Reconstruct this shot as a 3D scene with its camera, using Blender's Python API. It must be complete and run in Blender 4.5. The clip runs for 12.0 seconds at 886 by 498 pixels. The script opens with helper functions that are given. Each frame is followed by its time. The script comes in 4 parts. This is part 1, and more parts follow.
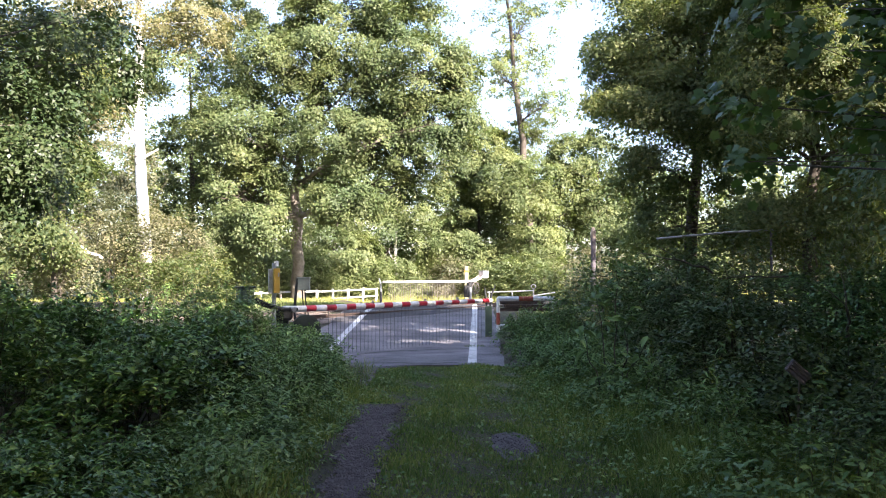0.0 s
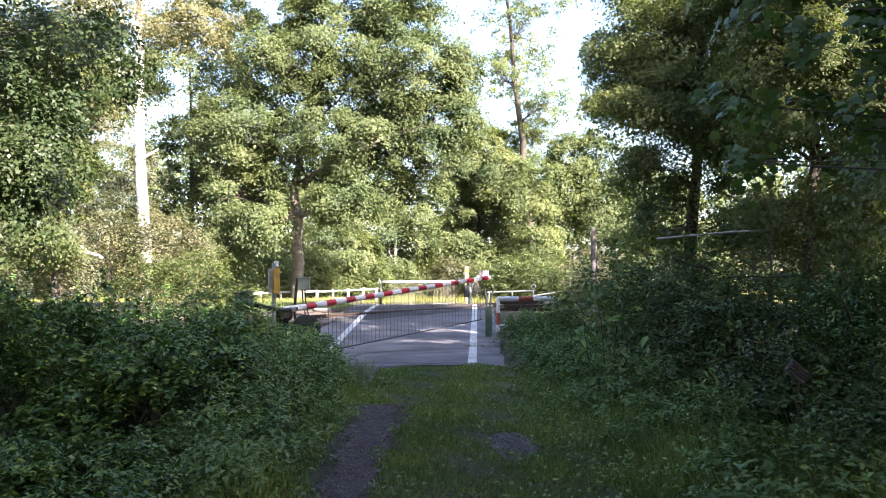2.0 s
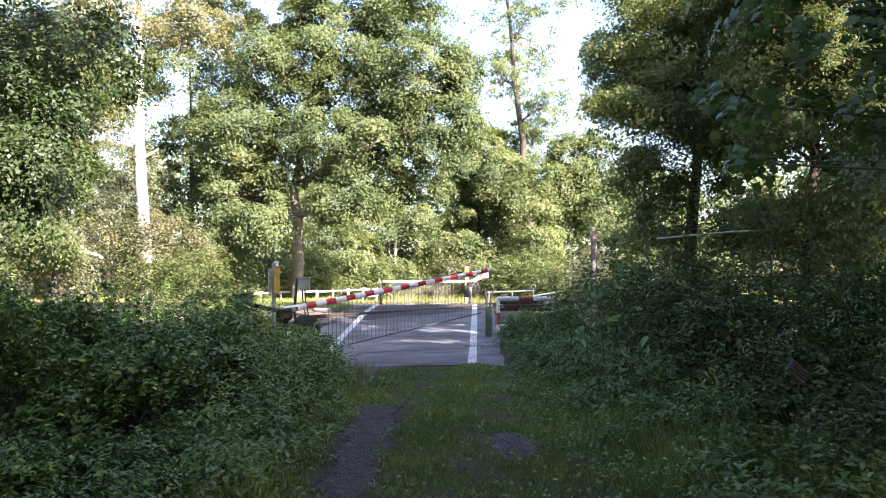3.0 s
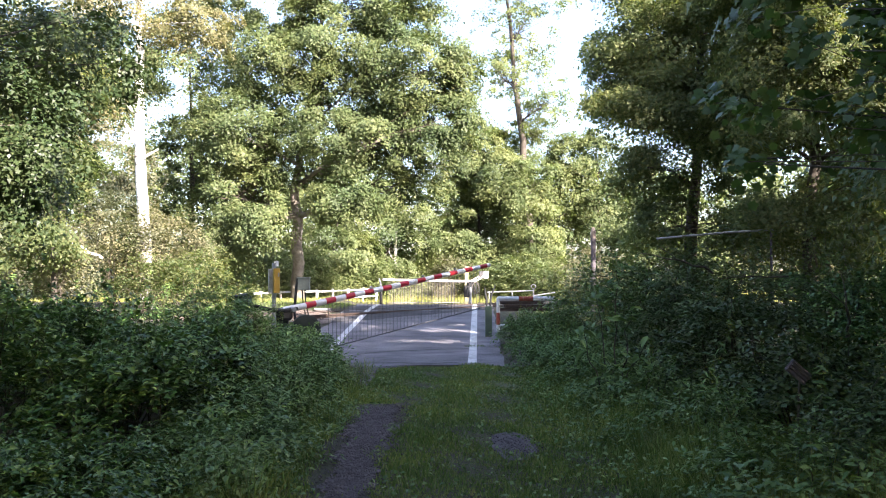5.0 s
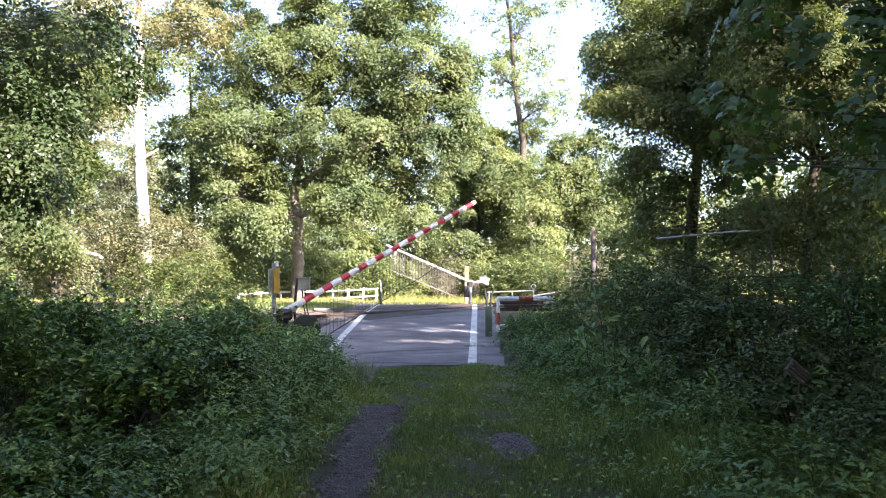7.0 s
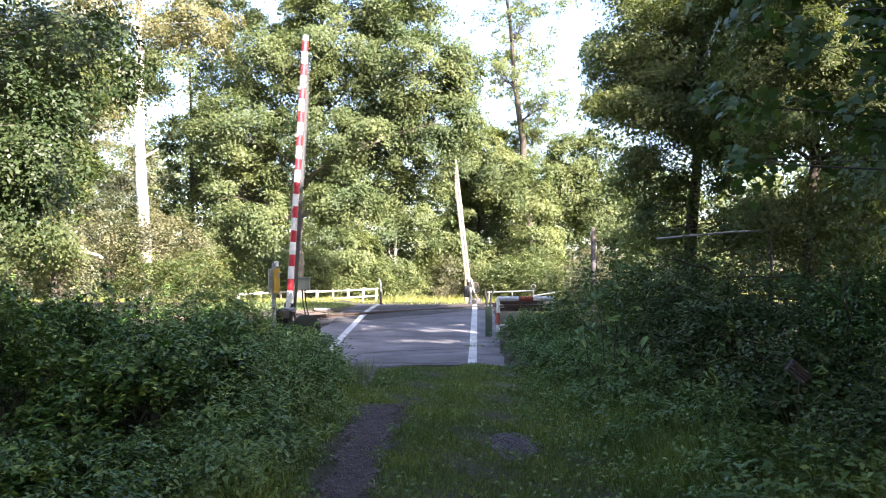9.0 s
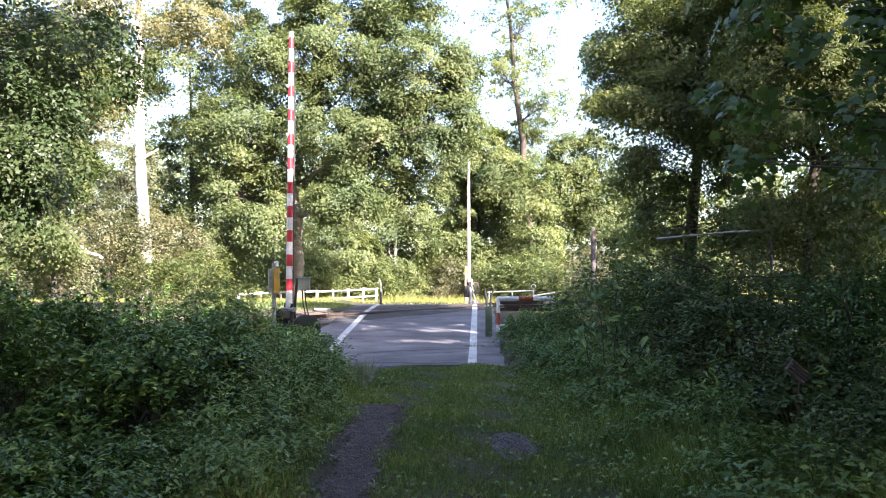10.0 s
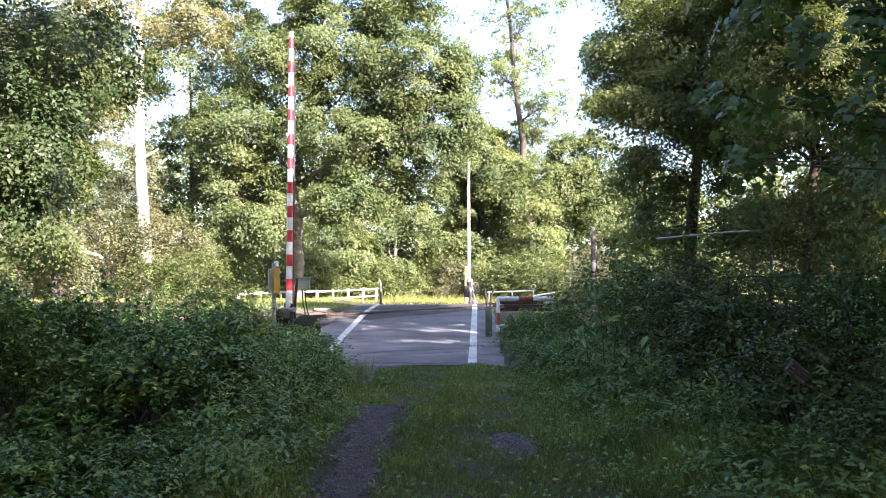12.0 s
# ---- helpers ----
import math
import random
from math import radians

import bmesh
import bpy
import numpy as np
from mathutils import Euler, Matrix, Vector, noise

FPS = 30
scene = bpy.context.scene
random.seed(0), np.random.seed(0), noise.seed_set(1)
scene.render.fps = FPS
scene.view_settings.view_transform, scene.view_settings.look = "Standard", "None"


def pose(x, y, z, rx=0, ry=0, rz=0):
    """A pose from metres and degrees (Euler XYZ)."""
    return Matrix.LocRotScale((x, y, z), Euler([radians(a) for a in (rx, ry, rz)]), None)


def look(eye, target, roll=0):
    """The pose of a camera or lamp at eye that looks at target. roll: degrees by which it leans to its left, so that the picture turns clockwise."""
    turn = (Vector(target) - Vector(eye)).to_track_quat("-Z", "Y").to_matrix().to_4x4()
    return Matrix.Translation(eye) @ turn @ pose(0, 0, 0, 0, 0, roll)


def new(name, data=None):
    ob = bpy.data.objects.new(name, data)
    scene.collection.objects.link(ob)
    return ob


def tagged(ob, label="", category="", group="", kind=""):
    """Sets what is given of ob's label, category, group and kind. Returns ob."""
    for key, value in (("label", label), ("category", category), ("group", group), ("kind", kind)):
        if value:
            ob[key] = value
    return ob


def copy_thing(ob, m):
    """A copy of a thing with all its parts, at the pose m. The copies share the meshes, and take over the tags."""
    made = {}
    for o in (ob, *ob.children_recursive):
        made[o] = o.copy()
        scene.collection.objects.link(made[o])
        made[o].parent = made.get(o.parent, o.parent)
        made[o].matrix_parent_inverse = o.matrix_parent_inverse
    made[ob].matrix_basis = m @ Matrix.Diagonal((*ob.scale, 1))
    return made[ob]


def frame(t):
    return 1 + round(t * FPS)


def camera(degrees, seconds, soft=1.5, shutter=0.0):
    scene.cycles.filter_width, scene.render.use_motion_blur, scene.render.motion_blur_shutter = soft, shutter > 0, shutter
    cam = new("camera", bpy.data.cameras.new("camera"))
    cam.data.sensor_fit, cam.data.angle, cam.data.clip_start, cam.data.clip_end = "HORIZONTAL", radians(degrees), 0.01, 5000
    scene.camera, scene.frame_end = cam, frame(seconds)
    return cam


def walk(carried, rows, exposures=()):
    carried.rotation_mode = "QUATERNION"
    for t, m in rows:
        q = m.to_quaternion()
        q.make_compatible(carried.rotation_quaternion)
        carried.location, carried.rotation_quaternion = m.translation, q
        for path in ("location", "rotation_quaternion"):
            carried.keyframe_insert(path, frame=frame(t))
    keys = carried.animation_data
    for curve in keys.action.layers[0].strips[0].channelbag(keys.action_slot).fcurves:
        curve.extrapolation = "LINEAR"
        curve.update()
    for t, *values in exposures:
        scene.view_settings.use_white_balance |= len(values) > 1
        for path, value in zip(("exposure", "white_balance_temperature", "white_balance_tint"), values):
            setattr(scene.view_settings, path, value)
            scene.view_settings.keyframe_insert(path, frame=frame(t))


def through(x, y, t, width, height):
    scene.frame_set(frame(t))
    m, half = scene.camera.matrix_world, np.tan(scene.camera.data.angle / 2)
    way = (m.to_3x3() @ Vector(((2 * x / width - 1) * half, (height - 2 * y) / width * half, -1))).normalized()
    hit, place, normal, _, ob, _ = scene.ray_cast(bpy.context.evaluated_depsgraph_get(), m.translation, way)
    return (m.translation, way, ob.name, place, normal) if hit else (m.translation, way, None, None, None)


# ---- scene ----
cam = camera(55.8, 12.0, soft=1.1, shutter=0.5)
STAND = pose(0, 0, 1.72, 91.66, 0, 0)
walk(cam, [(0, STAND), (12, STAND)], exposures=[(0, 2.93, 6400, 20), (2.5, 2.93, 6400, 20), (5.5, 2.98, 6400, 20), (12, 2.98, 6400, 20)])

# ---- light ----
SUN_TO = Vector((0.58, -0.66, 0.50)).normalized()
world = bpy.data.worlds.new("world")
scene.world = world
world.use_nodes = True
wn = world.node_tree.nodes
sky = wn.new("ShaderNodeTexSky")
sky.sky_type, sky.sun_disc = "NISHITA", False
sky.sun_elevation = math.asin(SUN_TO.z)
sky.sun_rotation = math.atan2(SUN_TO.x, SUN_TO.y)
sky.dust_density = 2.0
wn["Background"].inputs["Strength"].default_value = 0.088
world.node_tree.links.new(sky.outputs[0], wn["Background"].inputs["Color"])
sun = new("sun", bpy.data.lights.new("sun", "SUN"))
sun.data.energy, sun.data.angle, sun.data.color = 4.3, radians(0.53), (1.0, 0.93, 0.80)
sun.matrix_basis = look(SUN_TO * 60, (0, 0, 0))


# ---- materials ----
def material(name, rough=0.6, metal=0.0):
    m = bpy.data.materials.new(name)
    m.use_nodes = True
    b = m.node_tree.nodes["Principled BSDF"]
    b.inputs["Roughness"].default_value, b.inputs["Metallic"].default_value = rough, metal
    return m, m.node_tree.nodes, m.node_tree.links, b


def ramp(nodes, links, source, stops):
    r = nodes.new("ShaderNodeValToRGB")
    while len(r.color_ramp.elements) < len(stops):
        r.color_ramp.elements.new(0.5)
    for e, (at, c) in zip(r.color_ramp.elements, stops):
        e.position, e.color = at, (*c, 1)
    links.new(source, r.inputs["Fac"])
    return r.outputs["Color"]


def noise_node(nodes, links, scale, detail=4, where="Object", rough=0.6):
    c = nodes.new("ShaderNodeTexCoord")
    n = nodes.new("ShaderNodeTexNoise")
    n.inputs["Scale"].default_value, n.inputs["Detail"].default_value = scale, detail
    n.inputs["Roughness"].default_value = rough
    links.new(c.outputs[where], n.inputs["Vector"])
    return n.outputs["Fac"]


def mixed(nodes, links, fac, a, b, blend="MIX"):
    m = nodes.new("ShaderNodeMix")
    m.data_type, m.blend_type = "RGBA", blend
    for socket, v in ((m.inputs[0], fac), (m.inputs[6], a), (m.inputs[7], b)):
        if hasattr(v, "is_linked"):
            links.new(v, socket)
        else:
            socket.default_value = v if isinstance(v, (int, float)) else (*v, 1)
    return m.outputs[2]


def bump(nodes, links, height, strength, distance, bsdf):
    b = nodes.new("ShaderNodeBump")
    b.inputs["Strength"].default_value, b.inputs["Distance"].default_value = strength, distance
    links.new(height, b.inputs["Height"])
    links.new(b.outputs[0], bsdf.inputs["Normal"])


def surface(name, stops, scale, rough=0.6, metal=0.0, fine=60.0, depth=0.003, dirt=None):
    """Two-scale variation: broad patches through a ramp, fine grain in colour and relief."""
    m, n, l, b = material(name, rough, metal)
    broad = noise_node(n, l, scale)
    grain = noise_node(n, l, fine, 3)
    c = ramp(n, l, broad, stops)
    g = ramp(n, l, grain, [(0.3, (0.75,) * 3), (0.7, (1.0,) * 3)])
    c = mixed(n, l, 1.0, c, g, "MULTIPLY")
    if dirt:
        d = ramp(n, l, noise_node(n, l, scale * 3.1, 6), [(0.52, (0, 0, 0)), (0.68, (1, 1, 1))])
        c = mixed(n, l, d, c, dirt)
    l.new(c, b.inputs["Base Color"])
    bump(n, l, grain, 0.5, depth, b)
    return m


def leaf_material(name, colours, through=0.35, gloss=0.42, patch=0.35, spec=0.32):
    """Leaf blades: colour by blade and by patch, with light passing through."""
    m, n, l, b = material(name, gloss)
    g = n.new("ShaderNodeNewGeometry")
    c = ramp(n, l, g.outputs["Random Per Island"], [(i / (len(colours) - 1), k) for i, k in enumerate(colours)])
    broad = ramp(n, l, noise_node(n, l, patch, 3), [(0.32, (0.62, 0.72, 0.70)), (0.68, (1.2, 1.1, 0.9))])
    c = mixed(n, l, 1.0, c, broad, "MULTIPLY")
    l.new(c, b.inputs["Base Color"])
    b.inputs["Specular IOR Level"].default_value = spec
    t = n.new("ShaderNodeBsdfTranslucent")
    warm = mixed(n, l, 1.0, c, (1.3, 1.4, 0.75), "MULTIPLY")
    l.new(warm, t.inputs["Color"])
    s = n.new("ShaderNodeMixShader")
    s.inputs[0].default_value = through
    l.new(b.outputs[0], s.inputs[1])
    l.new(t.outputs[0], s.inputs[2])
    l.new(s.outputs[0], n["Material Output"].inputs["Surface"])
    return m


OAK = leaf_material("oak_leaves", [(0.074, 0.106, 0.044), (0.102, 0.132, 0.060), (0.142, 0.162, 0.082)], 0.32, 0.5, 0.35, 0.22)
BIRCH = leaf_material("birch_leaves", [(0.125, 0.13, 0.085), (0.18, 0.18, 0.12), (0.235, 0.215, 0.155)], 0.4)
DRY = leaf_material("dry_leaves", [(0.16, 0.15, 0.08), (0.20, 0.185, 0.105), (0.14, 0.15, 0.07)], 0.4)
# Yellow-green raised above real leaf brightness, adding sunlight to the far foliage.
SUNLIT = leaf_material("sunlit_leaves", [(0.118, 0.152, 0.070), (0.156, 0.19, 0.094), (0.194, 0.22, 0.118)], 0.42, 0.5, 0.35, 0.22)
MAPLE = leaf_material("maple_leaves", [(0.05, 0.105, 0.034), (0.075, 0.14, 0.042), (0.115, 0.175, 0.055)], 0.32, 0.42)
# Dull beech green darkened further for the shade the branches hang in.
SHADED_BEECH = leaf_material("shaded_beech_leaves", [(0.036, 0.060, 0.024), (0.054, 0.082, 0.032), (0.085, 0.105, 0.048)], 0.3, 0.45)
HEDGE = leaf_material("hedge_leaves", [(0.052, 0.095, 0.032), (0.085, 0.135, 0.045), (0.14, 0.17, 0.065)], 0.15, 0.45, 0.5, 0.32)
BRAMBLE = leaf_material("bramble_leaves", [(0.030, 0.085, 0.020), (0.075, 0.165, 0.036), (0.17, 0.25, 0.06)], 0.12, 0.42, 0.8, 0.38)
# Hedge leaf colour brightened, to stand for sky light on the crowns.
SKYLIT_HEDGE = leaf_material("skylit_hedge_leaves", [(0.092, 0.122, 0.055), (0.135, 0.165, 0.075), (0.205, 0.215, 0.105)], 0.55, 0.5, 0.35, 0.25)
NETTLE = leaf_material("weed_leaves", [(0.07, 0.145, 0.045), (0.125, 0.215, 0.065), (0.20, 0.28, 0.10)], 0.18, 0.45, 0.8, 0.34)
GRASS = leaf_material("grass_blades", [(0.075, 0.145, 0.042), (0.155, 0.225, 0.068), (0.28, 0.29, 0.14)], 0.35, 0.5, 0.6)
MEADOW = leaf_material("meadow_grass", [(0.16, 0.20, 0.05), (0.24, 0.25, 0.08), (0.34, 0.31, 0.14)], 0.35, 0.6, 0.5)
BARK = surface("bark", [(0.35, (0.045, 0.035, 0.027)), (0.65, (0.10, 0.085, 0.065))], 3.0, 0.9, fine=22, depth=0.02)
TWIG = surface("twig_bark", [(0.35, (0.05, 0.04, 0.03)), (0.65, (0.11, 0.09, 0.06))], 6.0, 0.85)
STALK = surface("green_stalk", [(0.35, (0.05, 0.07, 0.03)), (0.65, (0.12, 0.10, 0.05))], 6.0, 0.7)


def birch_bark():
    m, n, l, b = material("birch_bark", 0.75)
    c = n.new("ShaderNodeTexCoord")
    mp = n.new("ShaderNodeMapping")
    mp.inputs["Scale"].default_value = (1.2, 1.2, 7.0)
    t = n.new("ShaderNodeTexNoise")
    t.inputs["Scale"].default_value, t.inputs["Detail"].default_value = 2.2, 6
    l.new(c.outputs["Object"], mp.inputs["Vector"])
    l.new(mp.outputs[0], t.inputs["Vector"])
    k = ramp(n, l, t.outputs["Fac"], [(0.34, (0.08, 0.07, 0.06)), (0.42, (0.55, 0.52, 0.47)), (0.6, (0.80, 0.78, 0.73))])
    l.new(k, b.inputs["Base Color"])
    bump(n, l, t.outputs["Fac"], 0.5, 0.01, b)
    return m


# Lighter than the other bark: sun on the oak trunk put into colour.
SUNLIT_OAK_BARK = surface("sunlit_oak_bark", [(0.35, (0.12, 0.10, 0.08)), (0.65, (0.27, 0.24, 0.20))], 3.0, 0.9, fine=22, depth=0.03)
BIRCH_BARK = birch_bark()
WHITE = surface("white_paint", [(0.3, (0.66, 0.66, 0.65)), (0.6, (0.80, 0.80, 0.79))], 4.0, 0.42, dirt=(0.55, 0.54, 0.50))
RED = surface("red_paint", [(0.3, (0.40, 0.018, 0.03)), (0.7, (0.52, 0.025, 0.04))], 5.0, 0.4)
RUSTY = surface("faded_red_paint", [(0.3, (0.28, 0.06, 0.03)), (0.7, (0.36, 0.05, 0.03))], 8.0, 0.7, dirt=(0.30, 0.20, 0.12))
YELLOW = surface("yellow_paint", [(0.3, (0.36, 0.22, 0.025)), (0.7, (0.44, 0.28, 0.035))], 4.0, 0.5)
GREEN = surface("green_paint", [(0.3, (0.05, 0.085, 0.06)), (0.7, (0.075, 0.11, 0.08))], 5.0, 0.5)
# Own dark green, set darker still to stand for shade on the machine.
DRUM = surface("dark_shaded_green_paint", [(0.3, (0.010, 0.017, 0.012)), (0.7, (0.018, 0.027, 0.020))], 5.0, 0.7)
GREYGREEN = surface("grey_green_paint", [(0.3, (0.17, 0.20, 0.17)), (0.7, (0.24, 0.26, 0.22))], 5.0, 0.5)
STEEL = surface("galvanised_steel", [(0.3, (0.30, 0.31, 0.33)), (0.7, (0.42, 0.43, 0.44))], 9.0, 0.45, 0.6)
WIRE = surface("dull_wire", [(0.3, (0.035, 0.035, 0.04)), (0.7, (0.075, 0.075, 0.08))], 9.0, 0.6)
# Paler than the near wire: sunlight on the far barrier put into colour.
SUNLIT_WIRE = surface("sunlit_wire", [(0.3, (0.13, 0.11, 0.095)), (0.7, (0.24, 0.21, 0.185))], 9.0, 0.55)
BLACK = surface("black_iron", [(0.3, (0.008, 0.008, 0.009)), (0.7, (0.022, 0.022, 0.022))], 6.0, 0.75)
RAIL = surface("rail_steel", [(0.3, (0.034, 0.022, 0.018)), (0.7, (0.075, 0.048, 0.036))], 6.0, 0.7, 0.2)
TIMBER = surface("weathered_timber", [(0.3, (0.16, 0.12, 0.10)), (0.7, (0.30, 0.24, 0.20))], 3.0, 0.85, fine=30)
FADED = surface("faded_white_paint", [(0.3, (0.34, 0.31, 0.30)), (0.6, (0.48, 0.45, 0.43))], 5.0, 0.6, dirt=(0.26, 0.22, 0.20))
PALE_POST = surface("pale_post_paint", [(0.3, (0.26, 0.23, 0.13)), (0.7, (0.38, 0.34, 0.20))], 4.0, 0.7)
GREYWOOD = surface("grey_wood", [(0.3, (0.07, 0.06, 0.068)), (0.7, (0.15, 0.13, 0.145))], 5.0, 0.85, fine=40)
STONE = surface("pale_concrete", [(0.3, (0.30, 0.28, 0.27)), (0.7, (0.46, 0.44, 0.42))], 9.0, 0.9)
LINE = surface("road_paint", [(0.3, (0.46, 0.46, 0.46)), (0.6, (0.66, 0.66, 0.65))], 2.5, 0.7, dirt=(0.20, 0.19, 0.20))


def asphalt():
    m, n, l, b = material("asphalt", 0.82)
    broad = ramp(n, l, noise_node(n, l, 0.7, 6), [(0.34, (0.105, 0.098, 0.108)), (0.5, (0.15, 0.141, 0.153)), (0.66, (0.20, 0.188, 0.20))])
    grain = noise_node(n, l, 90, 2)
    g = ramp(n, l, grain, [(0.35, (0.65,) * 3), (0.65, (1.15,) * 3)])
    c = n.new("ShaderNodeTexCoord")
    mp = n.new("ShaderNodeMapping")
    mp.inputs["Scale"].default_value = (0.8, 1.5, 1)
    w = n.new("ShaderNodeTexNoise")
    w.inputs["Scale"].default_value, w.inputs["Detail"].default_value = 1.6, 7
    l.new(c.outputs["Object"], mp.inputs["Vector"])
    l.new(mp.outputs[0], w.inputs["Vector"])
    worn = ramp(n, l, w.outputs["Fac"], [(0.36, (0.68, 0.68, 0.70)), (0.5, (1, 1, 1)), (0.66, (1.22, 1.2, 1.2))])
    broad = mixed(n, l, 1.0, broad, worn, "MULTIPLY")
    l.new(mixed(n, l, 1.0, broad, g, "MULTIPLY"), b.inputs["Base Color"])
    bump(n, l, grain, 0.7, 0.008, b)
    return m


def soil():
    m, n, l, b = material("soil", 0.95)
    broad = ramp(n, l, noise_node(n, l, 0.9, 6), [(0.38, (0.042, 0.036, 0.022)), (0.55, (0.058, 0.058, 0.026)), (0.7, (0.085, 0.078, 0.036))])
    grain = noise_node(n, l, 35, 5)
    g = ramp(n, l, grain, [(0.3, (0.5,) * 3), (0.7, (1.2,) * 3)])
    l.new(mixed(n, l, 1.0, broad, g, "MULTIPLY"), b.inputs["Base Color"])
    bump(n, l, grain, 0.8, 0.03, b)
    return m


def gravel():
    m, n, l, b = material("gravel", 0.9)
    c = n.new("ShaderNodeTexCoord")
    v = n.new("ShaderNodeTexVoronoi")
    v.inputs["Scale"].default_value = 45
    l.new(c.outputs["Object"], v.inputs["Vector"])
    k = ramp(n, l, v.outputs["Color"], [(0.1, (0.045, 0.038, 0.042)), (0.9, (0.125, 0.108, 0.115))])
    dust = ramp(n, l, noise_node(n, l, 2.0, 5), [(0.3, (0.75, 0.72, 0.7)), (0.7, (1.1, 1.05, 1.05))])
    l.new(mixed(n, l, 1.0, k, dust, "MULTIPLY"), b.inputs["Base Color"])
    bump(n, l, v.outputs["Distance"], 0.9, 0.015, b)
    return m


ASPHALT, SOIL, GRAVEL = asphalt(), soil(), gravel()
# Darker asphalt at the rails, with the shadow lying there painted in.
SHADED_PANEL = surface("dark_shaded_asphalt", [(0.35, (0.026, 0.025, 0.028)), (0.65, (0.062, 0.058, 0.064))], 1.6, 0.9, fine=70, depth=0.006)


# ---- mesh tools ----
def link(name, me, mat, parent=None, label="", m=None):
    if mat is not None:
        me.materials.append(mat)
    ob = new(name, me)
    if parent is not None:
        ob.parent = parent
    if m is not None:
        ob.matrix_basis = m
    if label:
        ob["label"] = label
    return ob


def part(name, bm, mat, parent=None, label="", m=None, smooth=False):
    me = bpy.data.meshes.new(name)
    bm.to_mesh(me)
    bm.free()
    if smooth:
        me.polygons.foreach_set("use_smooth", [True] * len(me.polygons))
    return link(name, me, mat, parent, label, m)


def thing(name, m, label, category, group="", kind=""):
    ob = new(name)
    ob.matrix_basis = m
    return tagged(ob, label, category, group, kind)


def block(bm, size, m=None, bevel=0.006):
    g = bmesh.ops.create_cube(bm, size=1, matrix=(m or Matrix()) @ Matrix.Diagonal((*size, 1)))
    if bevel:
        es = list({e for v in g["verts"] for e in v.link_edges})
        bmesh.ops.bevel(bm, geom=es, offset=bevel, segments=1, affect="EDGES")
    return bm


def tube(bm, path, radii, n=8, cap=True):
    """A tapered tube along a path of points."""
    pts = [Vector(p) for p in path]
    if not hasattr(radii, "__len__"):
        radii = [radii] * len(pts)
    rings = []
    side = None
    for i, p in enumerate(pts):
        d = (pts[min(i + 1, len(pts) - 1)] - pts[max(i - 1, 0)]).normalized()
        if side is None:
            side = d.orthogonal().normalized()
        else:
            side = (side - d * side.dot(d)).normalized()
        up = d.cross(side)
        rings.append([bm.verts.new(p + (side * math.cos(6.28318 * k / n) + up * math.sin(6.28318 * k / n)) * radii[i]) for k in range(n)])
    for a, b in zip(rings, rings[1:]):
        for k in range(n):
            bm.faces.new((a[k], a[(k + 1) % n], b[(k + 1) % n], b[k]))
    if cap:
        bm.faces.new(rings[0][::-1])
        bm.faces.new(rings[-1])
    return bm


def raw_mesh(name, verts, faces):
    """A mesh from arrays: verts (n, 3), faces (m, k) with one k."""
    me = bpy.data.meshes.new(name)
    m, k = faces.shape
    me.vertices.add(len(verts))
    me.vertices.foreach_set("co", np.ascontiguousarray(verts, dtype=np.float32).ravel())
    me.loops.add(m * k)
    me.loops.foreach_set("vertex_index", np.ascontiguousarray(faces, dtype=np.int32).ravel())
    me.polygons.add(m)
    me.polygons.foreach_set("loop_start", np.arange(0, m * k, k, dtype=np.int32))
    me.update(calc_edges=True)
    return me


RNG = np.random.default_rng(7)


def unit(v):
    return v / np.maximum(np.linalg.norm(v, axis=1, keepdims=True), 1e-6)


def leaves(name, at, normal, length, width, fine=False, droop=0.3):
    """Leaf blades at the points, facing their normals. fine: True, pointed six-cornered blades; False, folded four-cornered ones; None, the three-cornered blades of far crowns."""
    n = len(at)
    nz = unit(normal)
    d = RNG.normal(size=(n, 3))
    d[:, 2] -= droop
    d = unit(d - nz * np.sum(d * nz, axis=1, keepdims=True))
    s = np.cross(nz, d)
    size = RNG.uniform(0.65, 1.3, (n, 1))
    L, W = length * size, width * size * RNG.uniform(0.8, 1.2, (n, 1))
    lift = nz * W * RNG.uniform(0.05, 0.35, (n, 1))
    base, tip = at - d * L * 0.5, at + d * L * 0.5 - nz * L * 0.12
    if fine is None:
        v = np.stack([base + s * W * 0.5, tip, base - s * W * 0.5 + lift], axis=1).reshape(-1, 3)
        return raw_mesh(name, v, np.arange(n * 3).reshape(-1, 3))
    if not fine:
        q = at - d * L * 0.08
        v = np.stack([base, q + s * W * 0.5 + lift, tip, q - s * W * 0.5 + lift], axis=1).reshape(-1, 3)
        f = np.arange(n * 4).reshape(-1, 4)
        return raw_mesh(name, v, f)
    a, b = at - d * L * 0.26, at + d * L * 0.12
    v = np.stack([base, a + s * W * 0.46 + lift, b + s * W * 0.36 + lift, tip, b - s * W * 0.36 + lift, a - s * W * 0.46 + lift], axis=1).reshape(-1, 3)
    o = (np.arange(n) * 6)[:, None]
    f = np.concatenate([o + np.array([0, 1, 2, 3]), o + np.array([0, 3, 4, 5])])
    return raw_mesh(name, v, f)


def lobed_leaves(name, at, normal, length):
    """Flat five-lobed blades."""
    n = len(at)
    nz = unit(normal)
    d = RNG.normal(size=(n, 3))
    d[:, 2] -= 0.8
    d = unit(d - nz * np.sum(d * nz, axis=1, keepdims=True))
    sd = np.cross(nz, d)
    L = length * RNG.uniform(0.7, 1.25, (n, 1))
